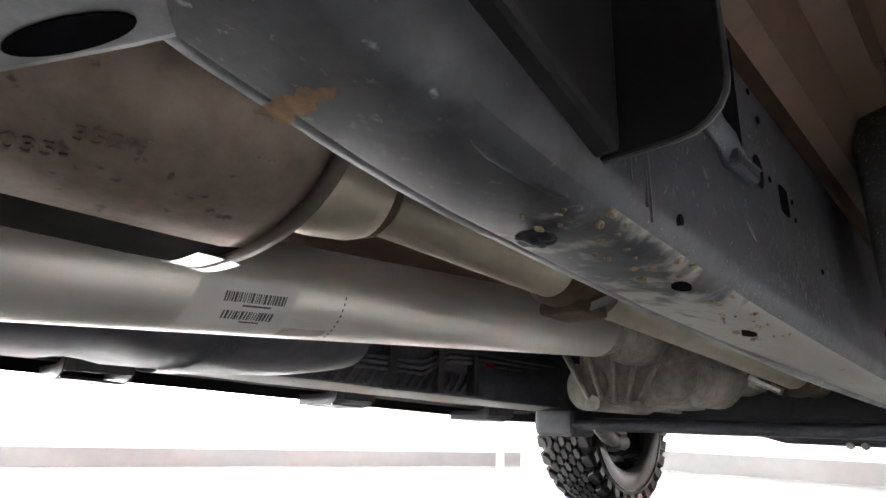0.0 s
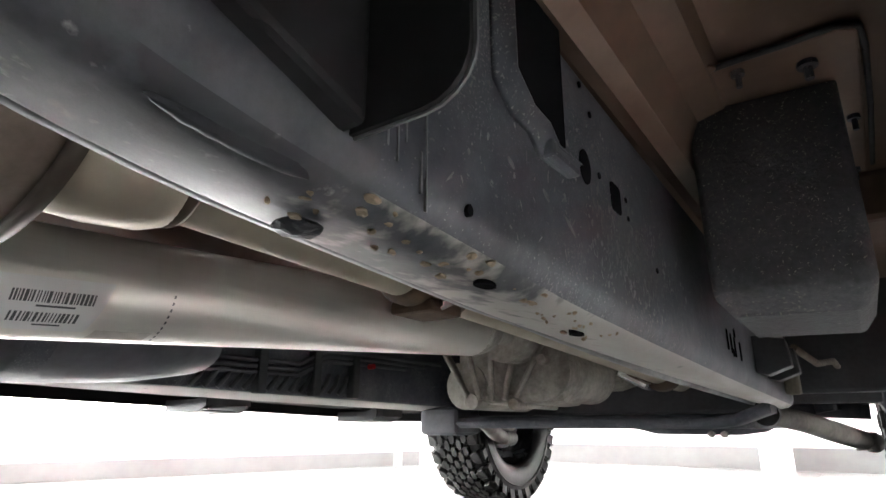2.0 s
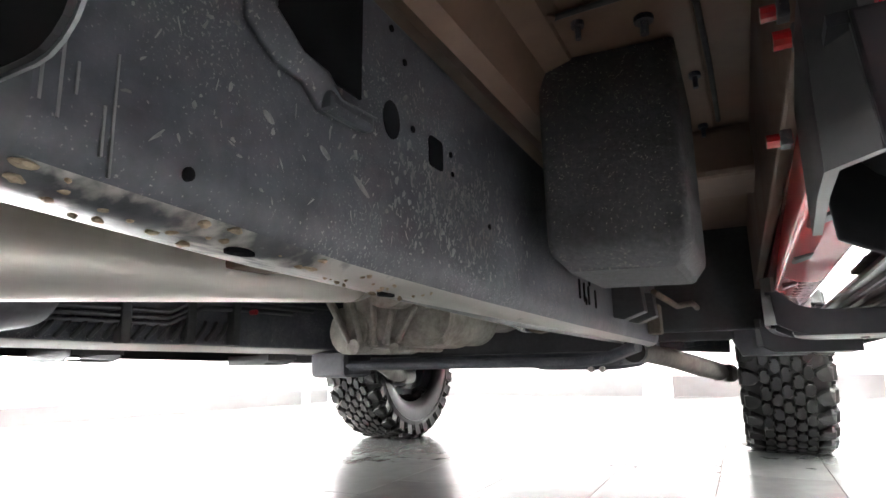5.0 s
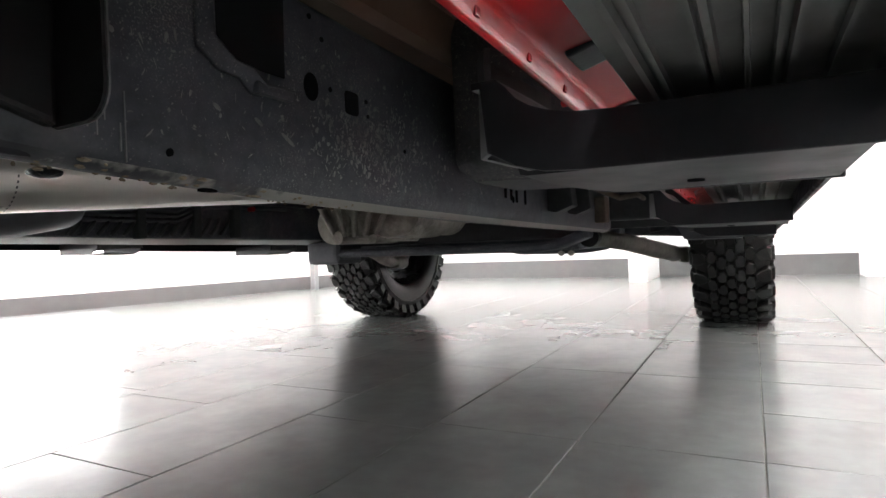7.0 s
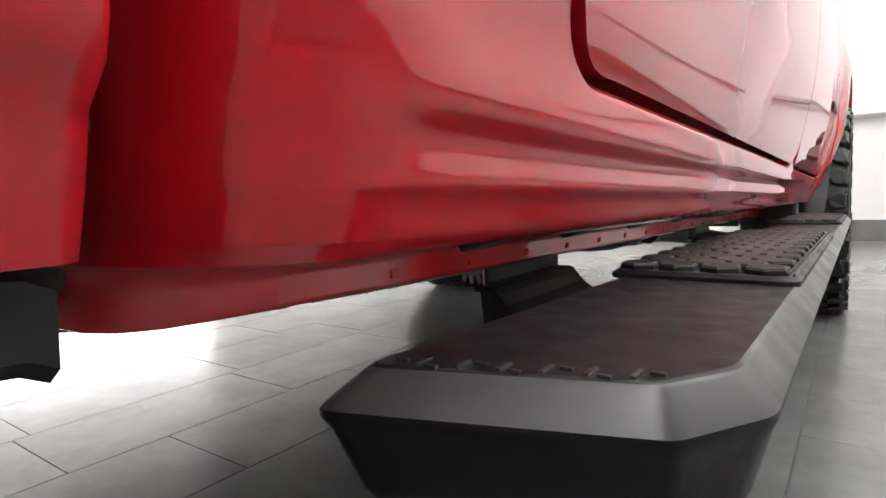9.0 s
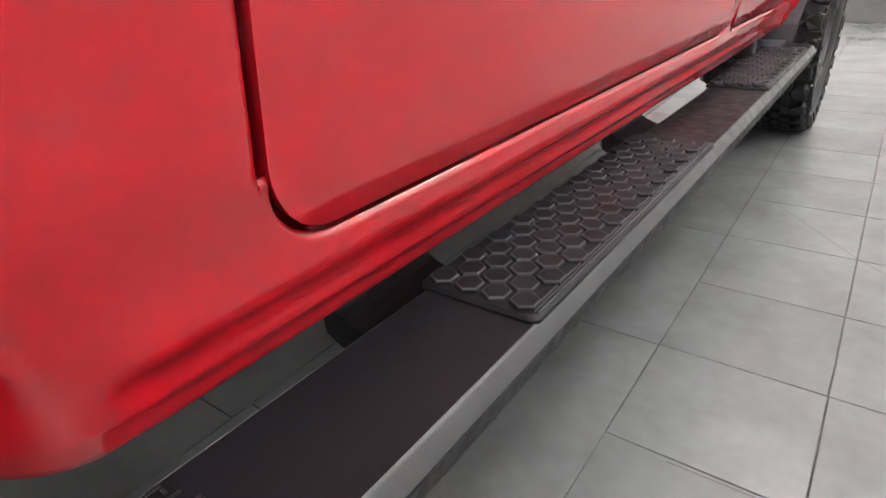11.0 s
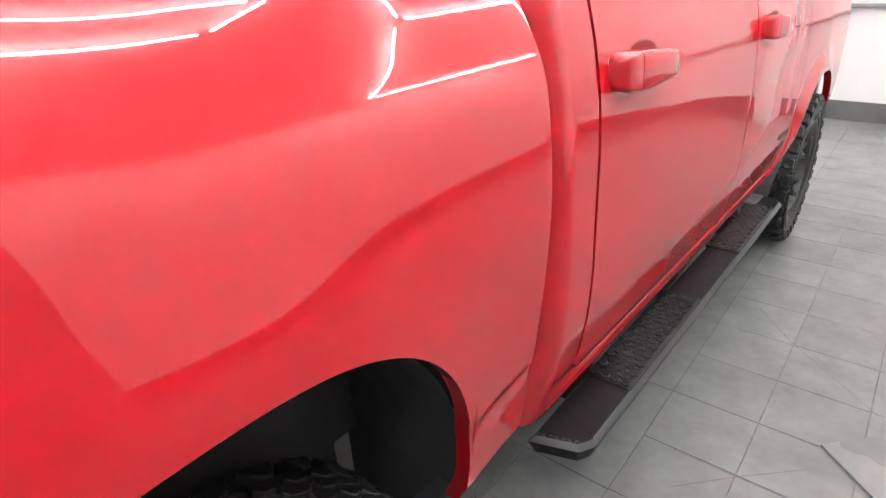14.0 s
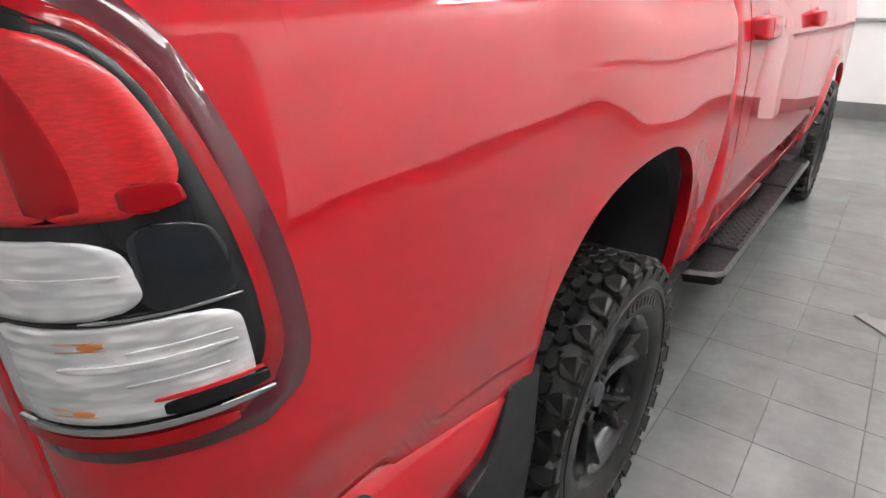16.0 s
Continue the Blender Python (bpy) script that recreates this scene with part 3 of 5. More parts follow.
    zb = rz(y)
    if z < zb + 0.025 or z > zb + 0.2 or y < 0.98:
        continue
    a, b, t = 0.0006 + 0.003 * rnd.random() ** 3, 0.0008 + 0.0055 * rnd.random() ** 3, rnd.uniform(-0.9, 0.5)
    k0 = len(vs)
    for i in range(8):
        w = rnd.uniform(0.55, 1.15)
        p, q = a * w * math.cos(i * math.pi / 4), b * w * math.sin(i * math.pi / 4)
        vs.append((RX + 0.0003, y + p * math.cos(t) - q * math.sin(t), z + p * math.sin(t) + q * math.cos(t)))
    fs.append(tuple(range(k0, k0 + 8)))
tagged(obj("dried_splash", vs, fs, SPLASH, rail_r), kind="stuff")
# cab mount bracket; a near-black slab gives its window the shade as colour
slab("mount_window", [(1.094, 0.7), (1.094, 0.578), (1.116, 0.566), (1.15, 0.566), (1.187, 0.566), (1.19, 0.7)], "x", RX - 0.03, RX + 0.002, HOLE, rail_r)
lip = [(1.088, 0.655), (1.089, 0.578), (1.112, 0.562), (1.135, 0.56), (1.15, 0.548), (1.19, 0.55)]
rings = []
for i, (y, z) in enumerate(lip):
    rings.append([(RX + dx, y + dy, z + dz) for dx, dy, dz in ((0.0, -0.01, -0.008), (0.004, -0.009, -0.007), (0.007, -0.003, -0.003), (0.013, 0.0, 0.0), (0.012, 0.003, 0.002), (0.0, 0.003, 0.002))])
loft("mount_lip", rings, FRAME, rail_r, label="bent lip of the cab mount bracket")
box("mount_weld", (RX, 1.14, 0.54), (RX + 0.012, 1.19, 0.553), FRAME, rail_r, 0.004)
# outrigger plate standing out from the rail
out = rounded((RX - 0.03, 0.478), (0.636, 0.72), 0.022)
slab("outrigger_plate", out, "y", 0.9595, 0.962, SHIELD, truck, label="black outrigger plate with a rounded corner")
slab("plate_rim", rounded((RX - 0.03, 0.4768), (0.6375, 0.722), 0.0235), "y", 0.9622, 0.9636, SEAM, truck)
slab("rail_cover", [(0.66, 0.585), (0.8, 0.53), (0.861, 0.508), (0.905, 0.493), (0.957, 0.477), (0.957, 0.72), (0.66, 0.8)], "x", RX - 0.04, RX + 0.012, SHIELD, truck, 0.004, "smooth black plastic cover on the rail")
# scratches of light wax running down below the plate
for y, z0, z1 in ((0.983, 0.483, 0.5), (0.99, 0.478, 0.515), (0.996, 0.49, 0.504), (1.012, 0.46, 0.515), (1.008, 0.468, 0.49)):
    box("drip", (RX - 0.001, y - 0.0006, z0), (RX + 0.0005, y + 0.0006, z1), SEAM, rail_r, 0.0002)
for y, z, l in ((1.19, 0.503, 0.011), (1.15, 0.515, 0.006), (1.36, 0.53, 0.006), (1.1, 0.52, 0.005)):
    slab("scrape", ellipse(y, z, l, 0.0022, 14, -0.55), "x", RX - 0.001, RX + 0.0005, SPLASH, rail_r)
# tabs at the front of the rail
for y in (2.05, 2.22):
    slab("hanging_tab", [(RX, 0.53), (RX + 0.055, 0.52), (RX + 0.06, 0.47), (RX + 0.02, 0.455), (RX, 0.46)], "y", y, y + 0.05, BLACK, truck, 0.003)
box("cable_bracket", (RX + 0.002, 2.5, 0.44), (RX + 0.035, 2.56, 0.52), DIRT, truck, 0.006)
tube("brake_line", [(RX + 0.05, 2.3, 0.53), (RX + 0.08, 2.5, 0.51), (RX + 0.11, 2.62, 0.525), (RX + 0.13, 2.9, 0.5)], 0.008, DIRT, truck, 10)

# ---- body skin ----
CAB = [(0.641, 0.9726), (0.655, 0.974), (0.7, 0.981), (0.76, 0.9905), (0.8, 0.9972), (0.816, 0.9999), (0.826, 1.0008), (0.86, 1.004), (0.9, 1.0068), (0.96, 1.0085), (1.05, 1.0068), (1.15, 1.005), (1.25, 1.003), (1.32, 0.9985), (1.38, 0.991), (1.46, 0.976), (1.54, 0.955), (1.62, 0.922)]
# lean of the sill, in degrees, from the door gap down to the flange: two soft ribs
SILL_LEAN = [(0.553, 70), (0.556, 48), (0.561, 26), (0.565, 14), (0.569, 15), (0.573, 22), (0.577, 36), (0.58, 34), (0.584, 10), (0.588, 0), (0.594, 2), (0.598, 14), (0.602, 24), (0.6065, 40), (0.6095, 36), (0.614, 20), (0.619, 10), (0.625, 3), (0.633, 2), (0.641, 6)]
BED = [(0.55, 0.926), (0.585, 0.94), (0.6, 0.944), (0.604, 0.947), (0.61, 0.957), (0.62, 0.96), (0.68, 0.97), (0.74, 0.977), (0.79, 0.981), (0.803, 0.9815), (0.808, 0.984), (0.814, 0.9895), (0.825, 0.991), (1.0, 1.011), (1.12, 1.0195), (1.19, 1.0215), (1.24, 1.0205), (1.28, 1.018), (1.32, 1.0145), (1.36, 1.0108), (1.395, 1.0065), (1.425, 1.0005), (1.45, 0.9915), (1.48, 0.976), (1.51, 0.96), (1.56, 0.935), (1.61, 0.905), (1.67, 0.862), (1.8, 0.75)]


def curve_table(table, n=400, crisp=0.66, broad=18):
    """A smoothed lookup of a profile."""
    zs = np.linspace(table[0][0], table[-1][0], n)
    xs = np.interp(zs, [p[0] for p in table], [p[1] for p in table])
    def soft(half):
        k = np.exp(-np.linspace(-1.8, 1.8, 2 * half + 1) ** 2)
        pad = np.concatenate([2 * xs[0] - xs[half:0:-1], xs, 2 * xs[-1] - xs[-2:-half - 2:-1]])
        return np.convolve(pad, k / k.sum(), "valid")
    # crisp grooves low down, broad curves above
    f = np.clip((zs - crisp) / 0.06, 0, 1)
    return zs, soft(2) * (1 - f) + soft(broad) * f


CAB_Z, CAB_X = curve_table(CAB, 1400, 0.84, 60)
SILL_Z = np.linspace(0.553, 0.641, 177)
lean = np.tan(np.radians(np.interp(SILL_Z, [p[0] for p in SILL_LEAN], [p[1] for p in SILL_LEAN]))) * 0.0005
SILL_X = 0.9756 - (lean.sum() - np.cumsum(lean))
BED_Z, BED_X = curve_table(BED, 420, 0.83)


def rake(y):
    return -0.0285 * max(0.0, y - 0.76)


def side_panel(name, ys, zlo, zhi, bx, material, side, nz=26, hem=0.022, label="", power=1.0, ends=(True, True), split=0.0):
    """A body skin: columns along y, each from zlo(y) to zhi(y), with its edges folded inwards."""
    cols = []
    for y in ys:
        lo, hi = zlo(y), zhi(y)
        zs = [lo + (hi - lo) * (k / nz) ** power for k in range(nz + 1)]
        if split:
            zs = frange(lo, split, nz * 3 // 4) + frange(split, hi, nz // 4)[1:]
        r = rake(y)
        col = [(bx(y, lo) - hem, y, lo + r + 0.003)]
        col += [(bx(y, z), y, z + r) for z in zs]
        col += [(bx(y, hi) - hem, y, hi + r - 0.003)]
        cols.append(col)
    first = [(x - hem, y + 0.002, z) for x, y, z in cols[0]]
    last = [(x - hem, y - 0.002, z) for x, y, z in cols[-1]]
    cols = ([first] if ends[0] else []) + cols + ([last] if ends[1] else [])
    rings = [[(side * x, y, z) for x, y, z in c] for c in cols]
    return sharpen(loft(name, rings, material, truck, closed=False, label=label), 40)


def frange(a, b, n):
    return [a + (b - a) * i / n for i in range(n + 1)]


FWY = 3.66  # front axle


def ease(u):
    u = min(1.0, max(0.0, u))
    return u * u * (3 - 2 * u)


def cab_x(y, z, door=False):
    if door:
        # the doors stand proud of the sill
        x = float(np.interp(z, CAB_Z, CAB_X)) + 0.0105 - 0.007 * max(0.0, 1 - (z - 0.648) / 0.034) ** 2
    elif z > 0.641:
        x = float(np.interp(z, CAB_Z, CAB_X)) + 0.003 + 0.0075 * ease((z - 0.641) / 0.085)
    else:
        x = float(np.interp(z, SILL_Z, SILL_X))
        # the ribs of the sill fade out towards the rear corner
        f = ease((0.875 - y) / 0.055)
        flat = float(np.interp(z, [0.553, 0.56, 0.58, 0.641], [float(SILL_X[0]), 0.95, 0.9595, 0.9756]))
        x = x * (1 - f) + flat * f
    # the corner turns in to the gap
    if y < 0.842:
        u = min(1.0, (0.842 - y) / 0.074)
        x -= 0.1 * (1 - math.sqrt(max(0.0, 1 - u * u)))
    # and bow out in plan, most at the front fender
    x += interp([(0.97, 0.0), (1.5, 0.002), (2.2, 0.004), (2.9, 0.01), (3.3, 0.018), (3.7, 0.022), (4.4, 0.01)], y) * min(1.0, max(0.0, (z - 0.66) / 0.14)) if y > 0.97 else 0.0
    if y > 3.0:
        u = math.hypot((y - FWY) / 0.49, (z - 0.58) / 0.5)
        x += 0.024 * math.exp(-((u - 1.02) / (0.1 if u < 1.02 else 0.17)) ** 2) * ease((y - 3.0) / 0.15)
    return x


def door_x(y, z):
    return cab_x(y, z, True)


def arch_z(y, cy, half, top, base, p=2.6):
    u = abs(y - cy) / half
    return base if u >= 1 else base + (top - base) * (1 - u ** p) ** (1 / p)


def bed_x(y, z):
    # the shoulder rises a little towards the tail
    up = 0.122 * ease((0.15 - y) / 0.6) * ease((z - 1.05) / 0.22) * (1 - 0.2 * ease((z - 1.36) / 0.14))
    # and the low crease climbs behind the wheel
    up += interp([(-0.95, 0.115), (-0.68, 0.085), (-0.43, 0.052), (-0.2, 0.0)], y) * (1 - ease((z - 0.94) / 0.16))
    x = float(np.interp(z - up, BED_Z, BED_X))
    if y > 0.736:
        x -= 0.01 - math.sqrt(max(0.0, 0.01 ** 2 - min(0.01, y - 0.736) ** 2))
    # the lip round the wheel arch stands out a little
    u = math.hypot((y - 0.03) / 0.5, (z - 0.64) / 0.54)
    x += 0.0105 * math.exp(-((u - 1.0) / (0.1 if u < 1 else 0.2)) ** 2)
    return x


def bed_lo(y):
    if y >= 0.52:
        return 0.56
    if y <= -0.46:
        return 0.66 + 0.25 * ease((-0.74 - y) / 0.16)
    b = 0.56 if y > 0.03 else 0.8
    return arch_z(y, 0.03, 0.49, 1.165, b)


arch_ys = [0.03 - 0.49 * math.cos(math.pi * i / 56) for i in range(57)]
CY, CX, CR = -0.985, 0.19, 0.25


def corner_point(z, a, off=0.0):
    """A point on the rounded rear corner of the bed: a is 0 on the side, 1 on the tailgate."""
    t = a * math.pi / 2
    bx = bed_x(CY, z)
    c, s = math.cos(t) ** 0.8, math.sin(t) ** 0.8
    return Vector((bx - CX + (CX + off) * c, CY - (CR + off) * s, z))


for side in (1, -1):
    side_panel("bed_side", frange(CY, -0.47, 26) + arch_ys + frange(0.525, 0.736, 12) + [0.736 + 0.01 * math.sin(math.pi / 2 * i / 6) for i in range(1, 7)], bed_lo, lambda y: 1.67, bed_x, RED, side, 110, hem=0.034)
    rings = [[(side * p.x, p.y, p.z) for p in (corner_point(0.915 + 0.755 * k / 40, a / 16) for k in range(41))] for a in range(17)]
    loft("bed_corner", rings, RED, truck, closed=False)
    # black box added behind the door edge, the gap's shade as colour
    box("door_jamb", (min(side * 0.9, side * 0.935), 0.93, 0.67), (max(side * 0.9, side * 0.935), 0.972, 1.6), BLACK, truck, 0)
    # black filler added between cab and bed, the gap's shade as colour
    box("bed_gap", tuple(sorted((side * 0.6, side * 0.895)))[:1] + (0.748, 0.6), tuple(sorted((side * 0.6, side * 0.895)))[1:] + (0.764, 1.6), BLACK, truck, 0)

    def door_lo(y0, y1):
        def f(y):
            z = 0.648
            for e, s in ((y0, 1), (y1, -1)):
                d = (y - e) * s
                if d < 0.06:
                    z += 0.06 - math.sqrt(max(0, 0.06 ** 2 - (0.06 - d) ** 2))
            return z
        return f

    def door_ys(y0, y1):
        return [y0 + 0.06 * (i / 8) ** 2 for i in range(8)] + frange(y0 + 0.06, y1 - 0.06, 30) + [y1 - 0.06 * ((8 - i) / 8) ** 2 for i in range(1, 9)]

    side_panel("rear_door", door_ys(0.954, 2.19), door_lo(0.954, 2.19), lambda y: 1.62, door_x, RED, side, 60)
    side_panel("front_door", door_ys(2.198, 3.12), door_lo(2.198, 3.12), lambda y: 1.62, door_x, RED, side, 60)
    def rocker_hi(y):
        if y < 2.194:
            f, y = door_lo(0.954, 2.19), min(max(y, 0.954), 2.19)
        else:
            f, y = door_lo(2.198, 3.12), max(y, 2.198)
        return f(y) - 0.0065

    def rocker_x(y, z):
        # the edge rolls in to the door gap
        return cab_x(y, z) - 0.0035 * max(0.0, 1 - (rocker_hi(y) - z) / 0.007) ** 2

    def rear_x(y, z):
        return cab_x(y, z) - 0.0035 * max(0.0, (y - 0.9405) / 0.007) ** 2 * ease((z - 0.69) / 0.02)

    rys = [0.9475] + [0.954 + 0.06 * (i / 12) ** 2 for i in range(13)] + frange(1.05, 2.12, 24) + [2.19 - 0.06 * ((8 - i) / 8) ** 2 for i in range(9)] + [2.198 + 0.06 * (i / 8) ** 2 for i in range(9)] + frange(2.28, 3.05, 18) + [3.12 - 0.06 * ((8 - i) / 8) ** 2 for i in range(9)]
    side_panel("cab_corner", [0.842 - 0.074 * math.sin(math.pi / 2 * i / 24) for i in range(24, 0, -1)] + frange(0.842, 0.938, 12) + frange(0.9405, 0.9475, 5), lambda y: 0.553, lambda y: 1.62, rear_x, RED, side, 320, hem=0.03, power=2.0, ends=(True, False))
    side_panel("rocker_panel", rys, lambda y: 0.553, rocker_hi, rocker_x, RED, side, 200, ends=(False, True), split=0.632)
    box("sill_inner", (min(side * 0.868, side * 0.9), 0.8, 0.56), (max(side * 0.868, side * 0.9), 3.1, 0.72), RED_UNDER, truck, 0.01)

    def fen_lo(y):
        return arch_z(y, FWY, 0.48, 1.07, 0.56, 2.4) if y > FWY - 0.48 else 0.553

    fys = [FWY - 0.48 * math.cos(math.pi * i / 56) for i in range(57)]
    side_panel("front_fender", frange(3.127, FWY - 0.485, 5) + fys + frange(FWY + 0.49, 4.5, 10), fen_lo, lambda y: 1.5, cab_x, RED, side, 60, hem=0.04)
    # wheel-house liners
    for cy, top, r in ((0.03, 1.175, 0.51), (FWY, 1.08, 0.495)):
        rings = []
        for x in (0.95, 0.935, 0.72, 0.6):
            rings.append([(side * x, cy - r * math.cos(math.pi * i / 30), 0.58 + (top - 0.58) * math.sin(math.pi * i / 30) ** 0.8) for i in range(31)])
        loft("wheel_liner", rings, BLACK, truck, closed=False, label="black plastic wheel-house liner")
        slab("liner_wall", [(cy - r * math.cos(math.pi * i / 20), 0.58 + (top - 0.58) * math.sin(math.pi * i / 20) ** 0.8) for i in range(21)], "x", min(side * 0.6, side * 0.61), max(side * 0.6, side * 0.61), BLACK, truck)
# plain black panels added so the inside of the wheel arch stays dark
box("inner_arch_panel", (0.545, -0.5, 0.33), (0.56, 0.5, 0.9), BLACK, truck, 0.004)
box("arch_front_panel", (0.56, 0.546, 0.36), (0.9, 0.56, 0.62), BLACK, truck, 0.004)
# black flap under the bed corner ahead of the rear wheel
rings = [[(0.86, y, z), (0.905, y, z), (0.912, y, z - 0.005), (0.909, y, z - 0.029), (0.9, y, z - 0.035), (0.86, y, z - 0.034)] for y, z in ((0.45, 0.563), (0.56, 0.562), (0.71, 0.562), (0.735, 0.56), (0.743, 0.556))]
loft("stone_guard", rings, SHIELD, truck, smooth=False, label="black plastic stone guard")
slab("mud_flap", [(0.72, 0.3), (0.965, 0.3), (0.965, 0.8), (0.93, 0.84), (0.72, 0.84)], "y", -0.5, -0.492, BLACK, truck, 0.002)
guard = [(-0.425, 0.812), (-0.53, 0.824), (-0.547, 0.818), (-0.562, 0.798), (-0.59, 0.727), (-0.628, 0.684), (-0.69, 0.662), (-0.69, 0.52), (-0.47, 0.46), (-0.435, 0.6)]
for side in (1, -1):
    slab("wheel_guard", guard, "x", min(side * 0.935, side * 0.99), max(side * 0.935, side * 0.99), SHIELD, truck, 0.006, label="grey-black plastic guard behind the wheel")
# rear bumper
rings = []
for x in (-0.99, -0.93, -0.8, 0.0, 0.8, 0.93, 0.99):
    o = 0.0 if abs(x) < 0.85 else 0.06 * ((abs(x) - 0.8) / 0.19) ** 2 * 2
    rings.append([(x, -1.28 + o, 0.62), (x, -1.31 + o, 0.66), (x, -1.3 + o, 0.86), (x, -1.24 + o, 0.9), (x, -1.1, 0.9), (x, -1.1, 0.62)])
loft("rear_bumper", rings, RED, truck, label="red painted rear bumper")
for side in (1, -1):
    rings = []
    for y in frange(-1.2, -0.505, 14):
        top = 0.795 + 0.11 * min(1, (-0.46 - y) / 0.46)
        x = 0.985 - 0.16 * max(0, (-0.98 - y) / 0.22) ** 2
        f = 0.5 * max(0, (y + 1.2) / 0.695)
        rings.append([(side * px, y - f * (top - pz), pz) for px, pz in ((x - 0.02, top), (x, top - 0.012), (x - 0.012, 0.7), (x - 0.03, 0.62), (x - 0.06, 0.6), (x - 0.1, 0.62))])
    loft("bumper_end", rings, RED, truck, closed=False, label="red bumper end wrapping to the wheel")
cyl("bumper_recess", (0.9, -0.97, 0.85), (0.99, -0.965, 0.85), 0.045, SHIELD, truck, 24)


# tail lamp on the rear corner
def lamp_patch(name, outline, off, thick, material, parent, label="", nu=10, nv=18):
    """A curved patch on the corner: outline gives, at each height, the start and end along the corner."""
    rings = []
    for i in range(nv + 1):
        z, a0, a1 = outline(i / nv)
        front = [corner_point(z, a0 + (a1 - a0) * j / nu, off) for j in range(nu + 1)]
        back = [corner_point(z, a0 + (a1 - a0) * j / nu, off - thick) for j in range(nu, -1, -1)]
        rings.append(front + back)
    return loft(name, rings, material, parent, label=label, smooth=True)


def lamp_outline(z0, z1, a0, a1, r=0.18, lean=0.25):
    def f(u):
        e = min(u, 1 - u)
        k = 1 - math.sqrt(max(0, 1 - ((r - e) / r) ** 2)) if e < r else 0
        return z0 + (z1 - z0) * u, a0 + lean * (u - 0.1) ** 2 * 1.2 + 0.14 * k, a1 - 0.08 * k
    return f


lamp = new("tail_lamp")
lamp.parent = truck
lamp_patch("bezel", lamp_outline(1.138, 1.575, 0.05, 0.97), 0.006, 0.02, LAMP_DARK, lamp, "dark maroon lamp surround")
lamp_patch("red_surround", lamp_outline(1.164, 1.552, 0.115, 0.962, 0.2, 0.23), 0.0072, 0.012, LENS_DEEP, lamp, "deep red band inside the surround")
lamp_patch("inner_frame", lamp_outline(1.18, 1.542, 0.16, 0.955, 0.2, 0.22), 0.0085, 0.012, LAMP_BLACK, lamp, "black inner lamp frame")
lamp_patch("red_lens", lamp_outline(1.385, 1.53, 0.27, 0.93, 0.3, 0.16), 0.011, 0.012, LENS_RED, lamp, "glossy red brake lens")
lamp_patch("reversing_lens", lamp_outline(1.3, 1.372, 0.42, 0.92, 0.3, 0.05), 0.011, 0.012, LENS_CLEAR, lamp, "clear reversing lens")
lamp_patch("smoked_strip", lamp_outline(1.295, 1.378, 0.2, 0.43, 0.2, 0.06), 0.0105, 0.012, GLASS, lamp, "smoked dark strip")
lamp_patch("clear_lens", lamp_outline(1.19, 1.292, 0.2, 0.92, 0.22, 0.02), 0.011, 0.012, LENS_CLEAR, lamp, "clear faceted lower lens")
lamp_patch("lens_step", lamp_outline(1.248, 1.254, 0.23, 0.7, 0.4, 0.0), 0.0128, 0.004, LENS_CLEAR, lamp)
lamp_patch("black_insert", lamp_outline(1.19, 1.207, 0.17, 0.44, 0.25, 0.0), 0.0122, 0.006, LAMP_BLACK, lamp, "black insert under the lens")
lamp_patch("red_line", lamp_outline(1.208, 1.2125, 0.18, 0.46, 0.4, 0.0), 0.0126, 0.004, LENS_RED, lamp)
lamp_patch("chrome_strip", lamp_outline(1.179, 1.1865, 0.16, 0.93, 0.4, 0.0), 0.0135, 0.006, CHROME, lamp, "bright chrome strip")
lamp_patch("chrome_strip", lamp_outline(1.2955, 1.2985, 0.2, 0.6, 0.4, 0.0), 0.0115, 0.004, CHROME, lamp)
lamp_patch("red_reflector", lamp_outline(1.155, 1.171, 0.26, 0.95, 0.3, 0.0), 0.009, 0.006, LENS_DEEP, lamp)
lamp_patch("lens_band", lamp_outline(1.387, 1.528, 0.5, 0.64, 0.08, 0.12), 0.0114, 0.004, LENS_DEEP, lamp)
lamp_patch("lens_foot", lamp_outline(1.387, 1.412, 0.275, 0.42, 0.3, 0.02), 0.0114, 0.004, LENS_DEEP, lamp)
for z0, a0, a1 in ((1.262, 0.24, 0.5), (1.228, 0.26, 0.52), (1.336, 0.46, 0.8)):
    lamp_patch("lens_rib", lamp_outline(z0, z0 + 0.0035, a0, a1, 0.4, 0.0), 0.0122, 0.003, LENS_CLEAR, lamp)
for a0, a1, z0, z1 in ((0.55, 0.62, 1.27, 1.279), (0.63, 0.7, 1.199, 1.206)):
    lamp_patch("amber_bulb", lamp_outline(z0, z1, a0, a1, 0.4, 0.0), 0.0118, 0.003, AMBER, lamp)
box("tailgate", (-0.8, -1.24, 0.92), (0.8, -1.2, 1.62), RED, truck, 0.02)
box("bed_floor", (-0.58, -1.2, 0.93), (0.58, 0.74, 0.97), BLACK, truck)
for side in (1, -1):
    box("bed_rail", (min(side * 0.8, side * 0.88), -1.2, 1.6), (max(side * 0.8, side * 0.88), 0.74, 1.675), BLACK, truck, 0.01)
# cab upper
rings = []
for y, z, hw in ((0.78, 1.6, 0.93), (0.95, 1.93, 0.74), (1.1, 1.97, 0.72), (2.3, 1.97, 0.72), (2.6, 1.93, 0.72), (3.25, 1.5, 0.9)):
    rings.append([(-hw, y, z), (-hw * 0.8, y, z + 0.02), (0, y, z + 0.03), (hw * 0.8, y, z + 0.02), (hw, y, z), (hw - 0.03, y, z - 0.03), (-hw + 0.03, y, z - 0.03)])
loft("roof", rings, RED, truck)
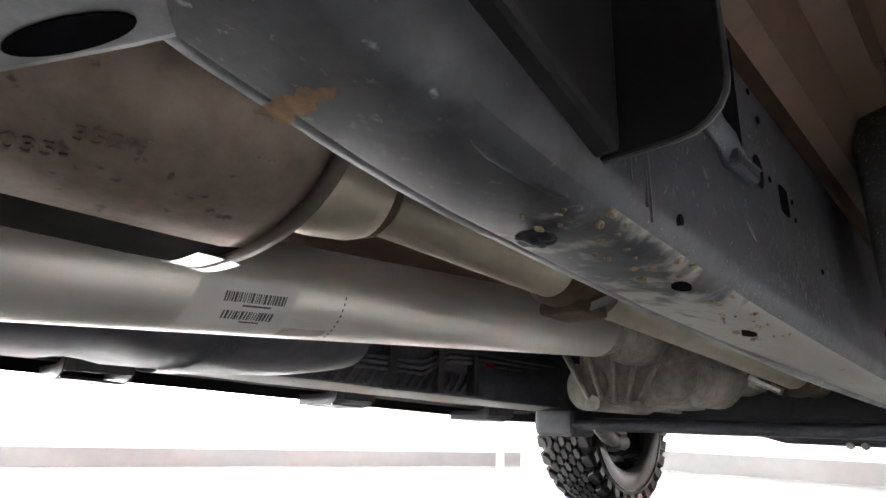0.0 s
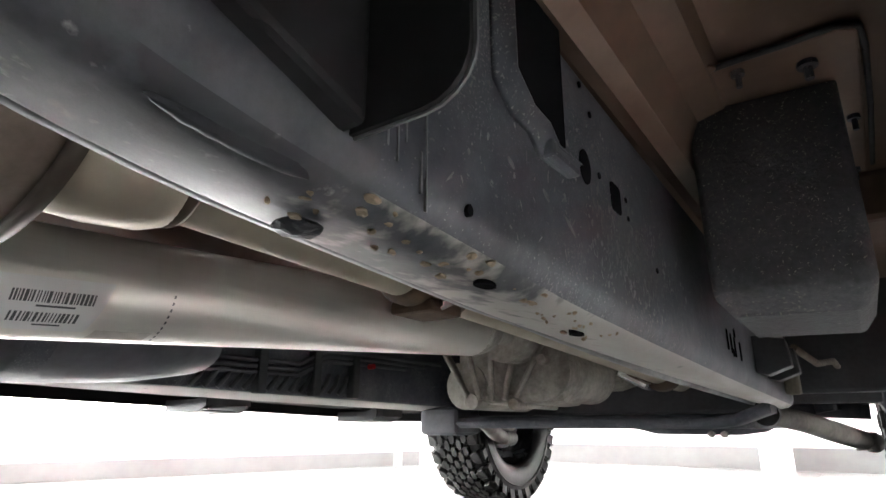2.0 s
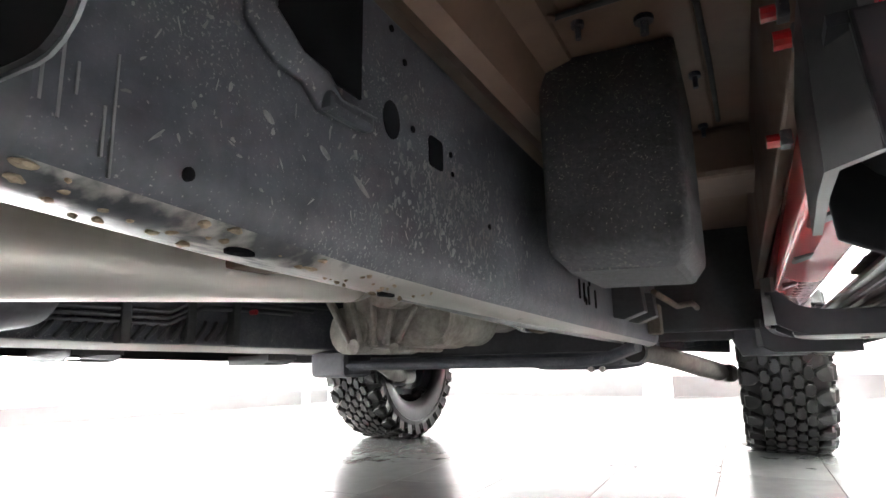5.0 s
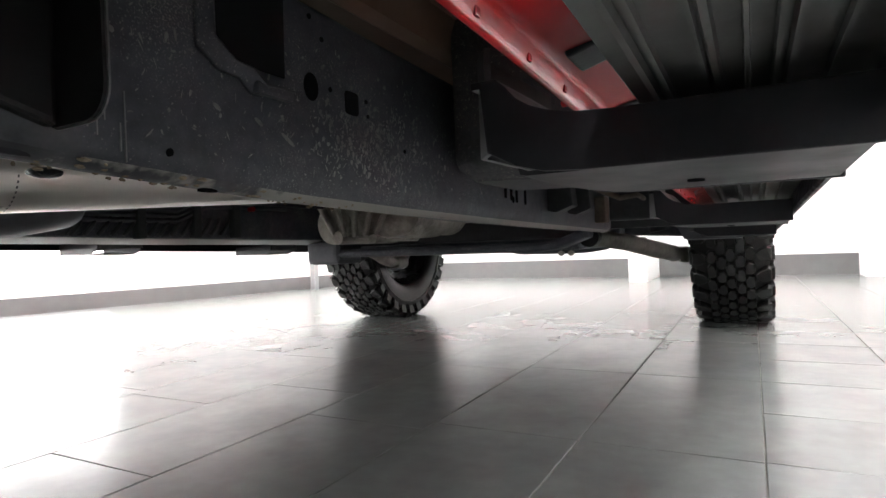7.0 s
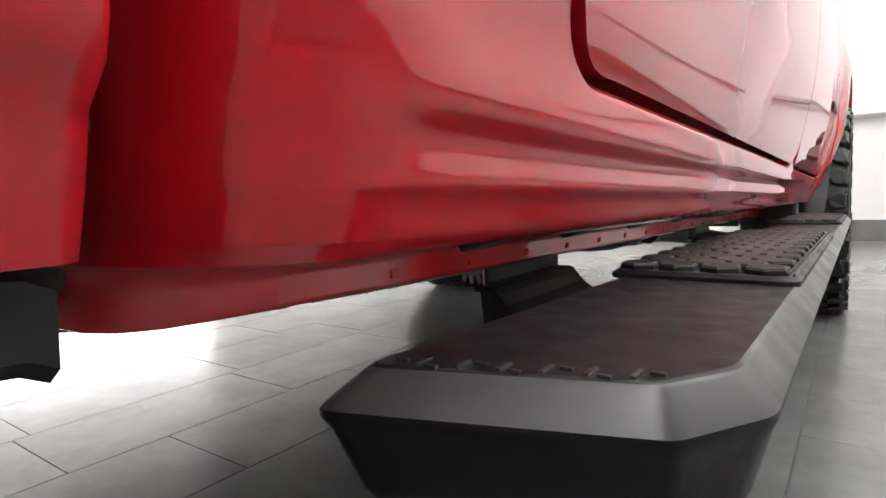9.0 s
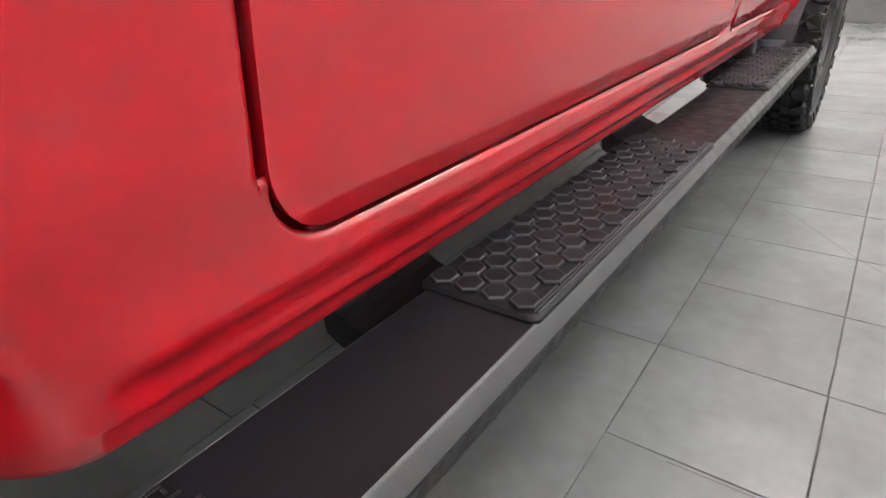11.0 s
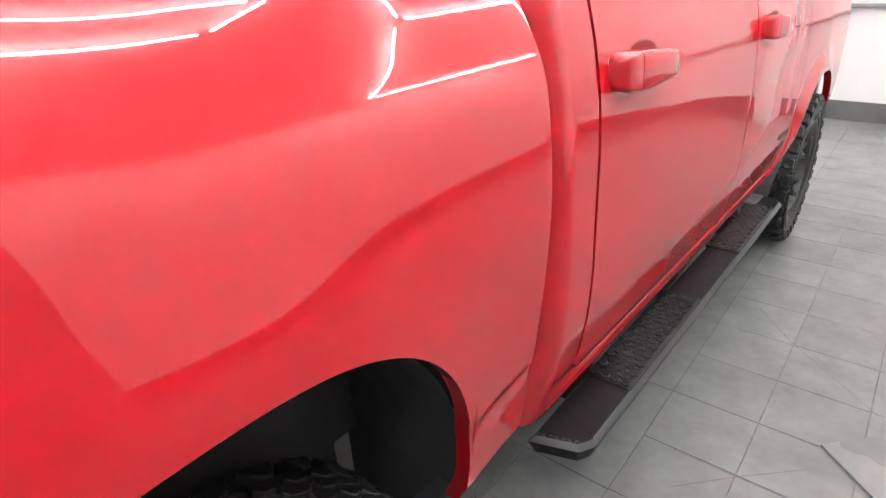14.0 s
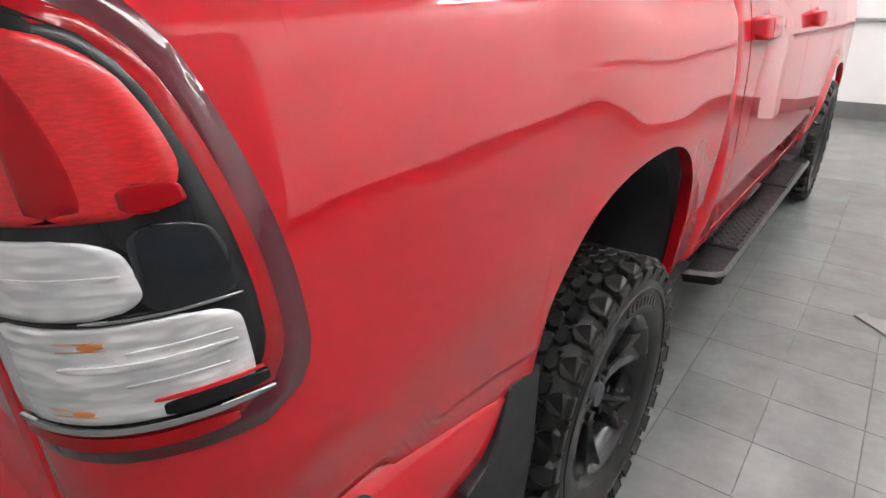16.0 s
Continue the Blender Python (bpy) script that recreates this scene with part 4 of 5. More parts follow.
for side in (1, -1):
    for nm, ya, yb, za, zb in (("rear_side_window", 1.0, 2.15, 1.02, 2.15), ("front_side_window", 2.22, 3.15, 2.22, 2.6)):
        pts = [(0.935, ya, 1.6 + rake(ya)), (0.935, yb, 1.6 + rake(yb)), (0.75, zb, 1.93), (0.75, za, 1.93)]
        v = [(side * x, y, z) for x, y, z in pts] + [(side * (x - 0.01), y, z) for x, y, z in pts]
        obj(nm, v, [(0, 1, 2, 3), (7, 6, 5, 4), (0, 4, 5, 1), (1, 5, 6, 2), (2, 6, 7, 3), (3, 7, 4, 0)], GLASS, truck)
    # mirror
    rings = [[(side * (1.06 + 0.11 * s * math.cos(t)), y, 1.62 + 0.1 * s * math.sin(t)) for t in [2 * math.pi * i / 20 for i in range(20)]] for y, s in ((2.78, 0.86), (2.8, 0.97), (2.86, 1.0), (2.94, 0.85), (2.98, 0.5))]
    loft("door_mirror", rings, RED, truck, label="red capped door mirror")
box("bonnet", (-0.95, 3.22, 1.3), (0.95, 4.45, 1.36), RED, truck, 0.03)
box("front_end", (-0.95, 4.3, 0.55), (0.95, 4.5, 1.32), RED, truck, 0.06)


# door handles
def handle(y0, y1, z):
    h = new("door_handle")
    h.parent = truck

    def section(y, top, bot, inner, outer, drop, r):
        # a box with rounded outer edges, its face leaning in a little at the top
        x, zc = door_x(y, z), z + rake(y) - drop
        pts = [(inner, top)]
        for cz, a0 in ((top - r, 90), (bot + r, 0)):
            for a in (a0, a0 - 30, a0 - 60, a0 - 90):
                lean = -0.005 if cz > 0 else 0.0
                pts.append((outer - r + lean + r * math.cos(math.radians(a)), cz + r * math.sin(math.radians(a))))
        pts.append((inner, bot))
        return [(x + p, y, zc + q) for p, q in pts]

    def along(rows):
        return [section(y0 + (y1 - y0) * u, *r) for u, *r in rows]

    cap = ((0.0, 0.01, -0.016, -0.03, -0.004, 0, 0.005), (0.012, 0.019, -0.027, -0.03, 0.016, 0, 0.008), (0.03, 0.026, -0.035, -0.012, 0.031, 0, 0.01), (0.065, 0.032, -0.041, -0.012, 0.043, 0, 0.011), (0.12, 0.035, -0.044, -0.012, 0.049, 0, 0.011), (0.2, 0.036, -0.045, -0.012, 0.052, 0, 0.011))
    sharpen(loft("lock_cap", along(cap), RED, h), 50)
    grip = ((0.207, 0.036, -0.045, 0.006, 0.053, 0.0, 0.011), (0.32, 0.036, -0.044, 0.014, 0.056, 0.0, 0.011), (0.55, 0.034, -0.04, 0.02, 0.058, 0.002, 0.01), (0.75, 0.031, -0.036, 0.02, 0.058, 0.004, 0.01), (0.9, 0.028, -0.032, 0.012, 0.055, 0.005, 0.01), (0.96, 0.025, -0.028, -0.004, 0.048, 0.005, 0.01), (1.0, 0.016, -0.018, -0.012, 0.03, 0.005, 0.008))
    sharpen(loft("grip", along(grip), RED, h), 50)
    # flat darker disc on the skin: the recess's shade as colour
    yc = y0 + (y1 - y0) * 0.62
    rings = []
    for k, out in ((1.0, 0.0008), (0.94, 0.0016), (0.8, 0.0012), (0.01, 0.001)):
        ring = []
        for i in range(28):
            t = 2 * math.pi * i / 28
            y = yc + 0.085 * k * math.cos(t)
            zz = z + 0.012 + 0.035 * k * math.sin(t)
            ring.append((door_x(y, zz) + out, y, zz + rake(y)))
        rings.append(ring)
    loft("cup", rings, CUP, h, closed=True, caps=False, label="flat disc coloured like the shaded recess behind the grip")
    return h


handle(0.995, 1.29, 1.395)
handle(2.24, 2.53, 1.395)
bd = new("badge")
bd.parent = truck
for k, y in enumerate((2.9, 2.945, 2.99, 3.035)):
    z = 0.86 + rake(y)
    box("badge_bar", (door_x(y, 0.86) - 0.002, y, z - 0.013), (door_x(y, 0.86) + 0.005, y + 0.034, z + 0.013), GLASS, bd, 0.002)


# ---- wheels ----
def wheel(x, y, side):
    w = new("wheel")
    w.parent = truck
    w.location = (x, y, 0.429)
    R = 0.42
    prof = [(0.25, -0.105), (0.262, -0.122), (0.3, -0.14), (0.36, -0.142), (0.398, -0.132), (R - 0.006, -0.11), (R - 0.006, 0.11), (0.398, 0.132), (0.36, 0.142), (0.3, 0.14), (0.262, 0.122), (0.25, 0.105)]
    n = 72
    rings = [[(s, r * math.cos(2 * math.pi * i / n), r * math.sin(2 * math.pi * i / n)) for r, s in prof] for i in range(n)]
    rings.append(rings[0])
    loft("tyre", rings, RUBBER, w, closed=False)
    bm = bmesh.new()
    N = 30
    # rows of tread: place across, outline, count round the tyre, offset, height
    lug = [(-0.026, -0.012), (-0.012, -0.026), (0.012, -0.03), (0.024, -0.024), (0.024, 0.022), (0.01, 0.03), (-0.014, 0.02), (-0.028, 0.006)]
    chunk = [(-0.0155, -0.02), (0.002, -0.027), (0.0155, -0.014), (0.0155, 0.01), (0.008, 0.013), (0.012, 0.024), (-0.006, 0.028), (-0.0155, 0.016)]
    rows = ((-0.114, lug, -1, N, 0.0, 0.0135), (-0.068, chunk, 1, 42, 0.5, 0.012), (-0.034, chunk, -1, 42, 0.1, 0.012), (0.0, chunk, 1, 42, 0.62, 0.012), (0.034, chunk, -1, 42, 0.2, 0.012), (0.068, chunk, 1, 42, 0.7, 0.012), (0.114, lug, 1, N, 0.15, 0.0135))
    for xs, outline, flip, count, shift, high in rows:
        outline = outline if flip > 0 else [(-p, q) for p, q in outline][::-1]
        for i in range(count):
            a = 2 * math.pi * (i + shift) / count
            ca, sa = math.cos(a), math.sin(a)
            grow = 0.93 + 0.1 * ((i * 7 + int(xs * 1000)) % 3) / 2
            top, mid, bot = [], [], []
            for p, q in outline:
                q *= grow
                rt = R + high - (0.007 if abs(xs + p) > 0.125 else 0.0)
                for ring, f, r in ((top, 0.93, rt), (mid, 1.02, rt - 0.0025), (bot, 1.09, R - 0.012)):
                    ring.append(bm.verts.new((xs + p * f, r * sa + q * f * ca, r * ca - q * f * sa)))
            m = len(outline)
            bm.faces.new(top)
            for up, low in ((top, mid), (mid, bot)):
                for j in range(m):
                    bm.faces.new((up[j], low[j], low[(j + 1) % m], up[(j + 1) % m]))
    for i in range(N):
        for s in (-1, 1):
            a = 2 * math.pi * (i + (0.15 if s > 0 else 0.0)) / N
            for da, z0, z1, hw in ((0.0, -0.036, 0.022, 0.026), (0.5 * 2 * math.pi / N, -0.03, 0.0, 0.007)):
                m = Matrix.Rotation(-(a + da), 4, "X") @ Matrix.Translation((s * 0.137, 0, 0.392)) @ Matrix.Rotation(s * 0.2, 4, "Y")
                add_box(bm, (-0.007, -hw, z0), (0.007, hw, z1), 0.003, m, 1)
    # thin moulded ridge round each shoulder
    for s in (-1, 1):
        ridge = []
        for i in range(73):
            a = 2 * math.pi * i / 72
            ridge.append([(s * xx, rr * math.cos(a), rr * math.sin(a)) for xx, rr in ((0.138, 0.352), (0.146, 0.35), (0.146, 0.346), (0.138, 0.344))])
        loft("sidewall_ridge", ridge, RUBBER, w)
    tagged(part("tread", bm, RUBBER, w, "chunky all-terrain tread blocks"), kind="stuff")
    o = side
    # raised moulded marks on the sidewall
    for i in range(9):
        bm = bmesh.new()
        m = Matrix.Rotation(-0.75 + i * 0.1, 4, "X") @ Matrix.Translation((o * 0.1415, 0, 0.312))
        add_box(bm, (-0.0025, -0.011, -0.014), (0.0025, 0.011, 0.014), 0.001, m, 1)
        part("sidewall_mark", bm, RUBBER, w)
    prof = [(0.25, -0.11), (0.254, -0.1), (0.234, -0.09), (0.22, 0.0), (0.216, 0.06), (0.232, 0.098), (0.242, 0.108), (0.254, 0.122), (0.266, 0.124), (0.27, 0.118), (0.262, 0.1)]
    rings = [[(o * s, r * math.cos(2 * math.pi * i / n), r * math.sin(2 * math.pi * i / n)) for r, s in prof] for i in range(n)]
    rings.append(rings[0])
    loft("rim", rings, RIM, w, closed=False)
    for i in range(6):
        a = 2 * math.pi * i / 6 + 0.25
        bm = bmesh.new()
        prof = ((0.052, 0.066, 0.026), (0.1, 0.074, 0.022), (0.15, 0.085, 0.027), (0.2, 0.1, 0.046), (0.244, 0.112, 0.072))
        rows = []
        for r, d, ww in prof:
            row = []
            for u in (-1, -0.72, 0, 0.72, 1):
                for deep in (0, 1):
                    # the middle of each spoke is sunk between two ridges
                    dip = (0.022 if abs(u) < 0.1 else 0.0) * ease((r - 0.07) / 0.06) + 0.004 * (abs(u) > 0.9)
                    sx = d - dip - (0.045 if deep else 0.0)
                    st = ww * u * (1.12 if deep else 1.0)
                    row.append(bm.verts.new((o * sx, r * math.cos(a) - st * math.sin(a), r * math.sin(a) + st * math.cos(a))))
            rows.append(row)
        for p, q in zip(rows, rows[1:]):
            for j in range(0, 8, 2):
                bm.faces.new((p[j], p[j + 2], q[j + 2], q[j]))
                bm.faces.new((p[j + 1], q[j + 1], q[j + 3], p[j + 3]))
            bm.faces.new((p[0], q[0], q[1], p[1]))
            bm.faces.new((p[8], p[9], q[9], q[8]))
        bmesh.ops.recalc_face_normals(bm, faces=bm.faces)
        bmesh.ops.bevel(bm, geom=[e for e in bm.edges if len(e.link_faces) == 2 and e.calc_face_angle(0.0) > 0.5], offset=0.003, segments=2, affect="EDGES")
        part("spoke", bm, RIM, w)
        c, s = math.cos(a + 0.52), math.sin(a + 0.52)
        cyl("lug_nut", (o * 0.05, 0.07 * c, 0.07 * s), (o * 0.08, 0.07 * c, 0.07 * s), 0.011, RIM, w, 6)
    cyl("hub", (o * 0.0, 0, 0), (o * 0.064, 0, 0), 0.095, RIM, w, 24)
    cyl("centre_cap", (o * 0.06, 0, 0), (o * 0.08, 0, 0), 0.042, BLACK, w, 20, 0.036)
    cyl("brake_disc", (o * -0.05, 0, 0), (o * -0.02, 0, 0), 0.17, FRAME, w, 32)
    cyl("brake_hat", (o * -0.1, 0, 0), (o * -0.04, 0, 0), 0.085, CAST, w, 24)
    box("caliper", (min(o * -0.09, o * 0.0), 0.08, -0.07), (max(o * -0.09, o * 0.0), 0.17, 0.08), FRAME, w, 0.015)


for sx in (1, -1):
    wheel(sx * 0.88, 0.02, sx)
    wheel(sx * 0.922 if sx > 0 else -0.89, FWY if sx > 0 else 3.6, sx)
tube("rear_axle", [(-0.8, 0.02, 0.42), (0.8, 0.02, 0.42)], 0.05, FRAME, truck, 20)

# ---- exhaust and driveline ----
tube("driveshaft", [(0.012, 0.15, 0.447), (0.012, 1.94, 0.583)], 0.064, STEEL, truck, 56, label="bare aluminium driveshaft tube")
tube("shaft_neck", [(0.012, 1.935, 0.583), (0.012, 1.955, 0.585), (0.012, 2.0, 0.588), (0.012, 2.04, 0.59), (0.012, 2.25, 0.6)], [0.0645, 0.0645, 0.056, 0.034, 0.03], CAST, truck, 32)


def on_shaft(y, a, r=0.0648):
    z = 0.447 + (y - 0.15) * 0.076
    return (0.012 + r * math.cos(a), y, z + r * math.sin(a))


def shaft_patch(name, y0, y1, a0, a1, material, r=0.0645, slant=0.0, label=""):
    nu = 10
    rings = []
    for k in range(2):
        y = (y0, y1)[k]
        rings.append([on_shaft(y + slant * (i / nu), radians(a0 + (a1 - a0) * i / nu), r) for i in range(nu + 1)])
    return loft(name, rings, material, truck, closed=False, label=label)


shaft_patch("paper_label", 0.972, 1.098, -62, -6, LABEL, 0.0646, 0.012, "white barcode label")
rnd = random.Random(7)
for a, y0, y1 in ((-24, 1.015, 1.092), (-45, 1.02, 1.086)):
    y = y0
    while y < y1:
        w = rnd.choice((0.0012, 0.002, 0.003))
        shaft_patch("label_bar", y, y + w, a - 5.5, a + 5.5, INK, 0.06485)
        y += w + rnd.choice((0.0012, 0.002))
    shaft_patch("label_line", y0 + 0.025, y1 - 0.015, a - 10, a - 8, INK, 0.06485)
for k in range(9):
    shaft_patch("printed_mark", 1.1795, 1.182, -14 - k * 7.5, -10.5 - k * 7.5, INK, 0.0646)
shaft_patch("label_residue", 1.105, 1.17, -75, -58, LABEL_OLD, 0.0646, 0.004)

MX, MZ = 0.262, 0.585
def muffler_ring(y, s, n=64):
    out = []
    for k in range(n):
        c, t = math.cos(2 * math.pi * k / n), math.sin(2 * math.pi * k / n)
        out.append((MX + 0.165 * s * math.copysign(abs(c) ** 0.8, c), y, MZ + 0.11 * s * math.copysign(abs(t) ** 0.8, t)))
    return out


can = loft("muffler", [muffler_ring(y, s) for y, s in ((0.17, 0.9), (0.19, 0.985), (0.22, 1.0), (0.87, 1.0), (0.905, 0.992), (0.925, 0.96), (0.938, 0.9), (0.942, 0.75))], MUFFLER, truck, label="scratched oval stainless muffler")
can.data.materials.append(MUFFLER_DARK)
# near-black on the low faces from the middle inwards
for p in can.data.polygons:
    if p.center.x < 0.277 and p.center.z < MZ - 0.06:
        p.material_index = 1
loft("muffler_seam", [muffler_ring(y, s) for y, s in ((0.922, 0.95), (0.923, 1.012), (0.932, 1.012), (0.933, 0.94))], MUFFLER_RING, truck)
rings = []
for y, sc in ((0.9, 1.003), (0.922, 1.006), (0.936, 1.022), (0.938, 1.014)):
    ring = muffler_ring(y, sc, 120)
    rings.append([ring[k] for k in range(80, 91)])
loft("seam_tip", rings, LIP, truck, closed=False, label="bright folded lip of the muffler")
for words, at in (("352H", (0.367, 0.782, 0.4905)), ("-035-", (0.345, 0.75, 0.4828))):
    cu = bpy.data.curves.new("stamped_number", "FONT")
    cu.body, cu.size, cu.extrude, cu.space_character = words, 0.0165, 0.0006, 1.05
    flat = bpy.data.objects.new("flat_number", cu)
    mesh = bpy.data.meshes.new_from_object(flat)
    bpy.data.objects.remove(flat)
    up = Vector((0.92, 0.0, 0.37)).normalized()
    right = Vector((0.16, 1.0, 0.06)).normalized()
    up = (up - right * up.dot(right)).normalized()
    out = right.cross(up)
    for v in mesh.vertices:
        v.co = Vector(at) + out * 0.0016 + right * v.co.x + up * v.co.y + out * v.co.z
    mesh.materials.append(MUFFLER)
    num = new("stamped_number", mesh)
    num.parent = truck
tube("exhaust_cone", [(0.29, 0.93, 0.566), (0.292, 0.985, 0.563), (0.294, 1.022, 0.562), (0.296, 1.05, 0.561)], [0.058, 0.057, 0.052, 0.04], PIPE, truck, 40)
tube("weld_ring", [(0.296, 1.028, 0.561), (0.296, 1.034, 0.561), (0.296, 1.042, 0.561), (0.296, 1.046, 0.561)], [0.04, 0.0445, 0.0445, 0.04], RUST, truck, 32)
tube("exhaust_pipe", [(0.296, 1.03, 0.561), (0.297, 1.4, 0.549), (0.3, 1.9, 0.53), (0.3, 2.6, 0.5), (0.28, 2.85, 0.5), (0.2, 3.1, 0.52)], 0.037, PIPE, truck, 36)
tube("pipe_clamp", [(0.297, 1.335, 0.551), (0.297, 1.345, 0.551), (0.297, 1.44, 0.548), (0.297, 1.45, 0.548)], [0.037, 0.046, 0.046, 0.037], RUST, truck, 28)
box("clamp_block", (0.26, 1.36, 0.497), (0.325, 1.43, 0.515), RUST, truck, 0.006)
cyl("clamp_bolt", (0.31, 1.385, 0.505), (0.365, 1.385, 0.52), 0.008, CHROME, truck, 8)
tube("pipe_flange", [(0.3, 2.4, 0.51), (0.3, 2.41, 0.51), (0.3, 2.46, 0.507), (0.3, 2.47, 0.507)], [0.037, 0.055, 0.055, 0.037], RUST, truck, 24)
# light pressed flange with a long hole, reaching from the rail over the muffler
HZ = 0.5
outl = [(0.28, 0.69), (0.393, 0.748), (0.461, 0.783), (0.486, 0.794), (0.478, 0.82), (0.5, 0.835), (0.56, 0.835), (0.56, 0.72), (0.45, 0.68), (0.3, 0.64)]
cx, cy = 0.447, 0.7585
slab("spring_hanger", outl, "z", HZ, HZ + 0.01, SEAM, truck, 0.004, "grey pressed flange with an oval hole")
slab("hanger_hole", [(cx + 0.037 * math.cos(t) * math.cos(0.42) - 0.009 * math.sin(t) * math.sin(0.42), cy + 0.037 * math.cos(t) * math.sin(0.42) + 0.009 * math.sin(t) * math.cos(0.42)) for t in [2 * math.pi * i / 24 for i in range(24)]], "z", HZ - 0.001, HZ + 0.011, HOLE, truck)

# fuel tank on the far side
rings = []
for y, s in ((0.35, 0.7), (0.42, 0.95), (0.6, 1.0), (0.93, 1.0), (0.965, 0.93), (0.99, 0.93), (1.03, 1.0), (1.2, 1.0), (1.33, 0.93), (1.41, 0.78), (1.445, 0.5)):
    rings.append([(-0.3 + 0.19 * s * math.copysign(abs(math.cos(t)) ** 0.6, math.cos(t)), y, 0.53 + 0.1 * s * math.copysign(abs(math.sin(t)) ** 0.6, math.sin(t))) for t in [2 * math.pi * i / 40 for i in range(40)]])
loft("fuel_tank", rings, TANK, truck, label="black plastic fuel tank with pressed ribs")
for y in (0.72, 1.12):
    rings = []
    for dy in (-0.018, 0.018):
        rings.append([(-0.3 + 0.198 * math.copysign(abs(math.cos(t)) ** 0.6, math.cos(t)), y + dy, 0.53 + 0.106 * math.copysign(abs(math.sin(t)) ** 0.6, math.sin(t))) for t in [2 * math.pi * i / 40 for i in range(40)]])
    loft("tank_strap", rings, FRAME, truck, closed=True, caps=False)
# loom and lines on the far rail
for k in range(14):
    y = 1.55 + 0.035 * k
    tube("loom_rib", [(-0.47, y, 0.45), (-0.462, y + 0.017, 0.475), (-0.47, y + 0.035, 0.5)], 0.006, BLACK, truck, 6)
for z, yb in ((0.52, 2.3), (0.535, 2.4), (0.55, 2.5)):
    tube("fuel_line", [(-0.465, 1.5, z - 0.03), (-0.465, 1.85, z - 0.03), (-0.462, 1.95, z + 0.015), (-0.465, 2.1, z + 0.02), (-0.465, yb, z + 0.02)], 0.006, TANK, truck, 8)
for y in (1.72, 1.9, 2.05):
    box("line_clip", (-0.48, y, 0.44), (-0.452, y + 0.025, 0.56), BLACK, truck, 0.004)
cyl("red_cap", (-0.46, 2.12, 0.535), (-0.44, 2.12, 0.535), 0.008, LENS_RED, truck, 10)

# crossmember, gearbox
rings = []
for x, z, h in ((-0.55, 0.425, 0.05), (-0.47, 0.408, 0.05), (-0.4, 0.392, 0.04), (0.38, 0.386, 0.036), (0.45, 0.394, 0.036), (0.5, 0.412, 0.036), (0.54, 0.43, 0.04)):
    rings.append([(x, 2.52, z), (x, 2.505, z - h * 0.5), (x, 2.52, z - h * 0.8), (x, 2.63, z - h * 0.8), (x, 2.645, z - h * 0.5), (x, 2.63, z)])
loft("crossmember", rings, FRAME, truck, label="dusty black gearbox crossmember")
box("crossmember_bracket", (-0.56, 2.5, 0.335), (-0.4, 2.66, 0.43), TANK, truck, 0.025, segs=3)
# front crossmember, further ahead
rings = []
for x, z in ((-0.1, 0.4), (-0.04, 0.362), (0.04, 0.343), (0.34, 0.341), (0.42, 0.352), (0.5, 0.4)):
    rings.append([(x, 3.28, z + 0.05), (x, 3.27, z + 0.01), (x, 3.285, z - 0.007), (x, 3.39, z - 0.007), (x, 3.4, z + 0.01), (x, 3.39, z + 0.05)])
loft("front_crossmember", rings, FRAME, truck, label="black crossmember under the front axle")
for x in (0.245, 0.29):
    cyl("crossmember_bolt", (x, 3.25, 0.336), (x, 3.275, 0.336), 0.013, CAST, truck, 6)
rings = []
for x, z in ((0.5, 0.42), (0.54, 0.37), (0.6, 0.35), (0.6, 0.33)):
    rings.append([(x - 0.02, 2.56 + 0.1, z), (x, 2.6, z - 0.02), (x + 0.02, 2.76, z - 0.02), (x, 2.8, z)])
bm = bmesh.new()
rnd = random.Random(11)
m = Matrix.Translation((-0.04, 2.3, 0.49)) @ Matrix.Rotation(0.25, 4, "Z")
add_box(bm, (-0.15, -0.14, -0.07), (0.15, 0.2, 0.1), 0.045, m, 3)
tc = part("transfer_case", bm, CAST, truck, "dirty ribbed cast aluminium transfer case")
cyl("chain_housing", (-0.13, 2.14, 0.468), (-0.12, 2.45, 0.468), 0.062, CAST, tc, 24)
cyl("output_housing", (0.012, 2.1, 0.592), (0.012, 2.5, 0.6), 0.075, CAST, tc, 24)
cyl("input_housing", (0.07, 2.2, 0.5), (0.08, 2.5, 0.5), 0.075, CAST, tc, 24)
for k in range(7):
    a = 0.5 + k * 0.75
    p = Vector((-0.04 + 0.14 * math.cos(a), 2.18, 0.49 + 0.075 * math.sin(a)))
    cyl("boss", p - Vector((0, 0.02, 0)), p + Vector((0, 0.05, 0)), 0.014, CAST, tc, 10)
    cyl("housing_rib", p, p + Vector((0, 0.24, 0)), 0.009, CAST, tc, 8)
for k in range(5):
    mm = m @ Matrix.Translation((0.05 - 0.05 * k, -0.15, 0.01)) @ Matrix.Rotation(0.5 - 0.25 * k, 4, "Y")
    box("face_rib", (-0.006, -0.012, -0.075), (0.006, 0.03, 0.085), CAST, tc, 0.004, m=mm, segs=1)
cyl("drain_plug", (-0.1, 2.12, 0.425), (-0.1, 2.2, 0.428), 0.02, CAST, tc, 12)
box("gearbox", (-0.16, 2.5, 0.47), (0.18, 3.3, 0.78), CAST, truck, 0.06)
box("heat_shield", (0.2, 2.36, 0.47), (0.29, 2.44, 0.49), CHROME, truck, 0.006, m=Matrix.Translation((0.25, 2.4, 0.48)) @ Matrix.Rotation(0.5, 4, "Y") @ Matrix.Translation((-0.25, -2.4, -0.48)))
box("wire_plug", (0.2, 2.3, 0.52), (0.23, 2.33, 0.545), LABEL, truck, 0.004)
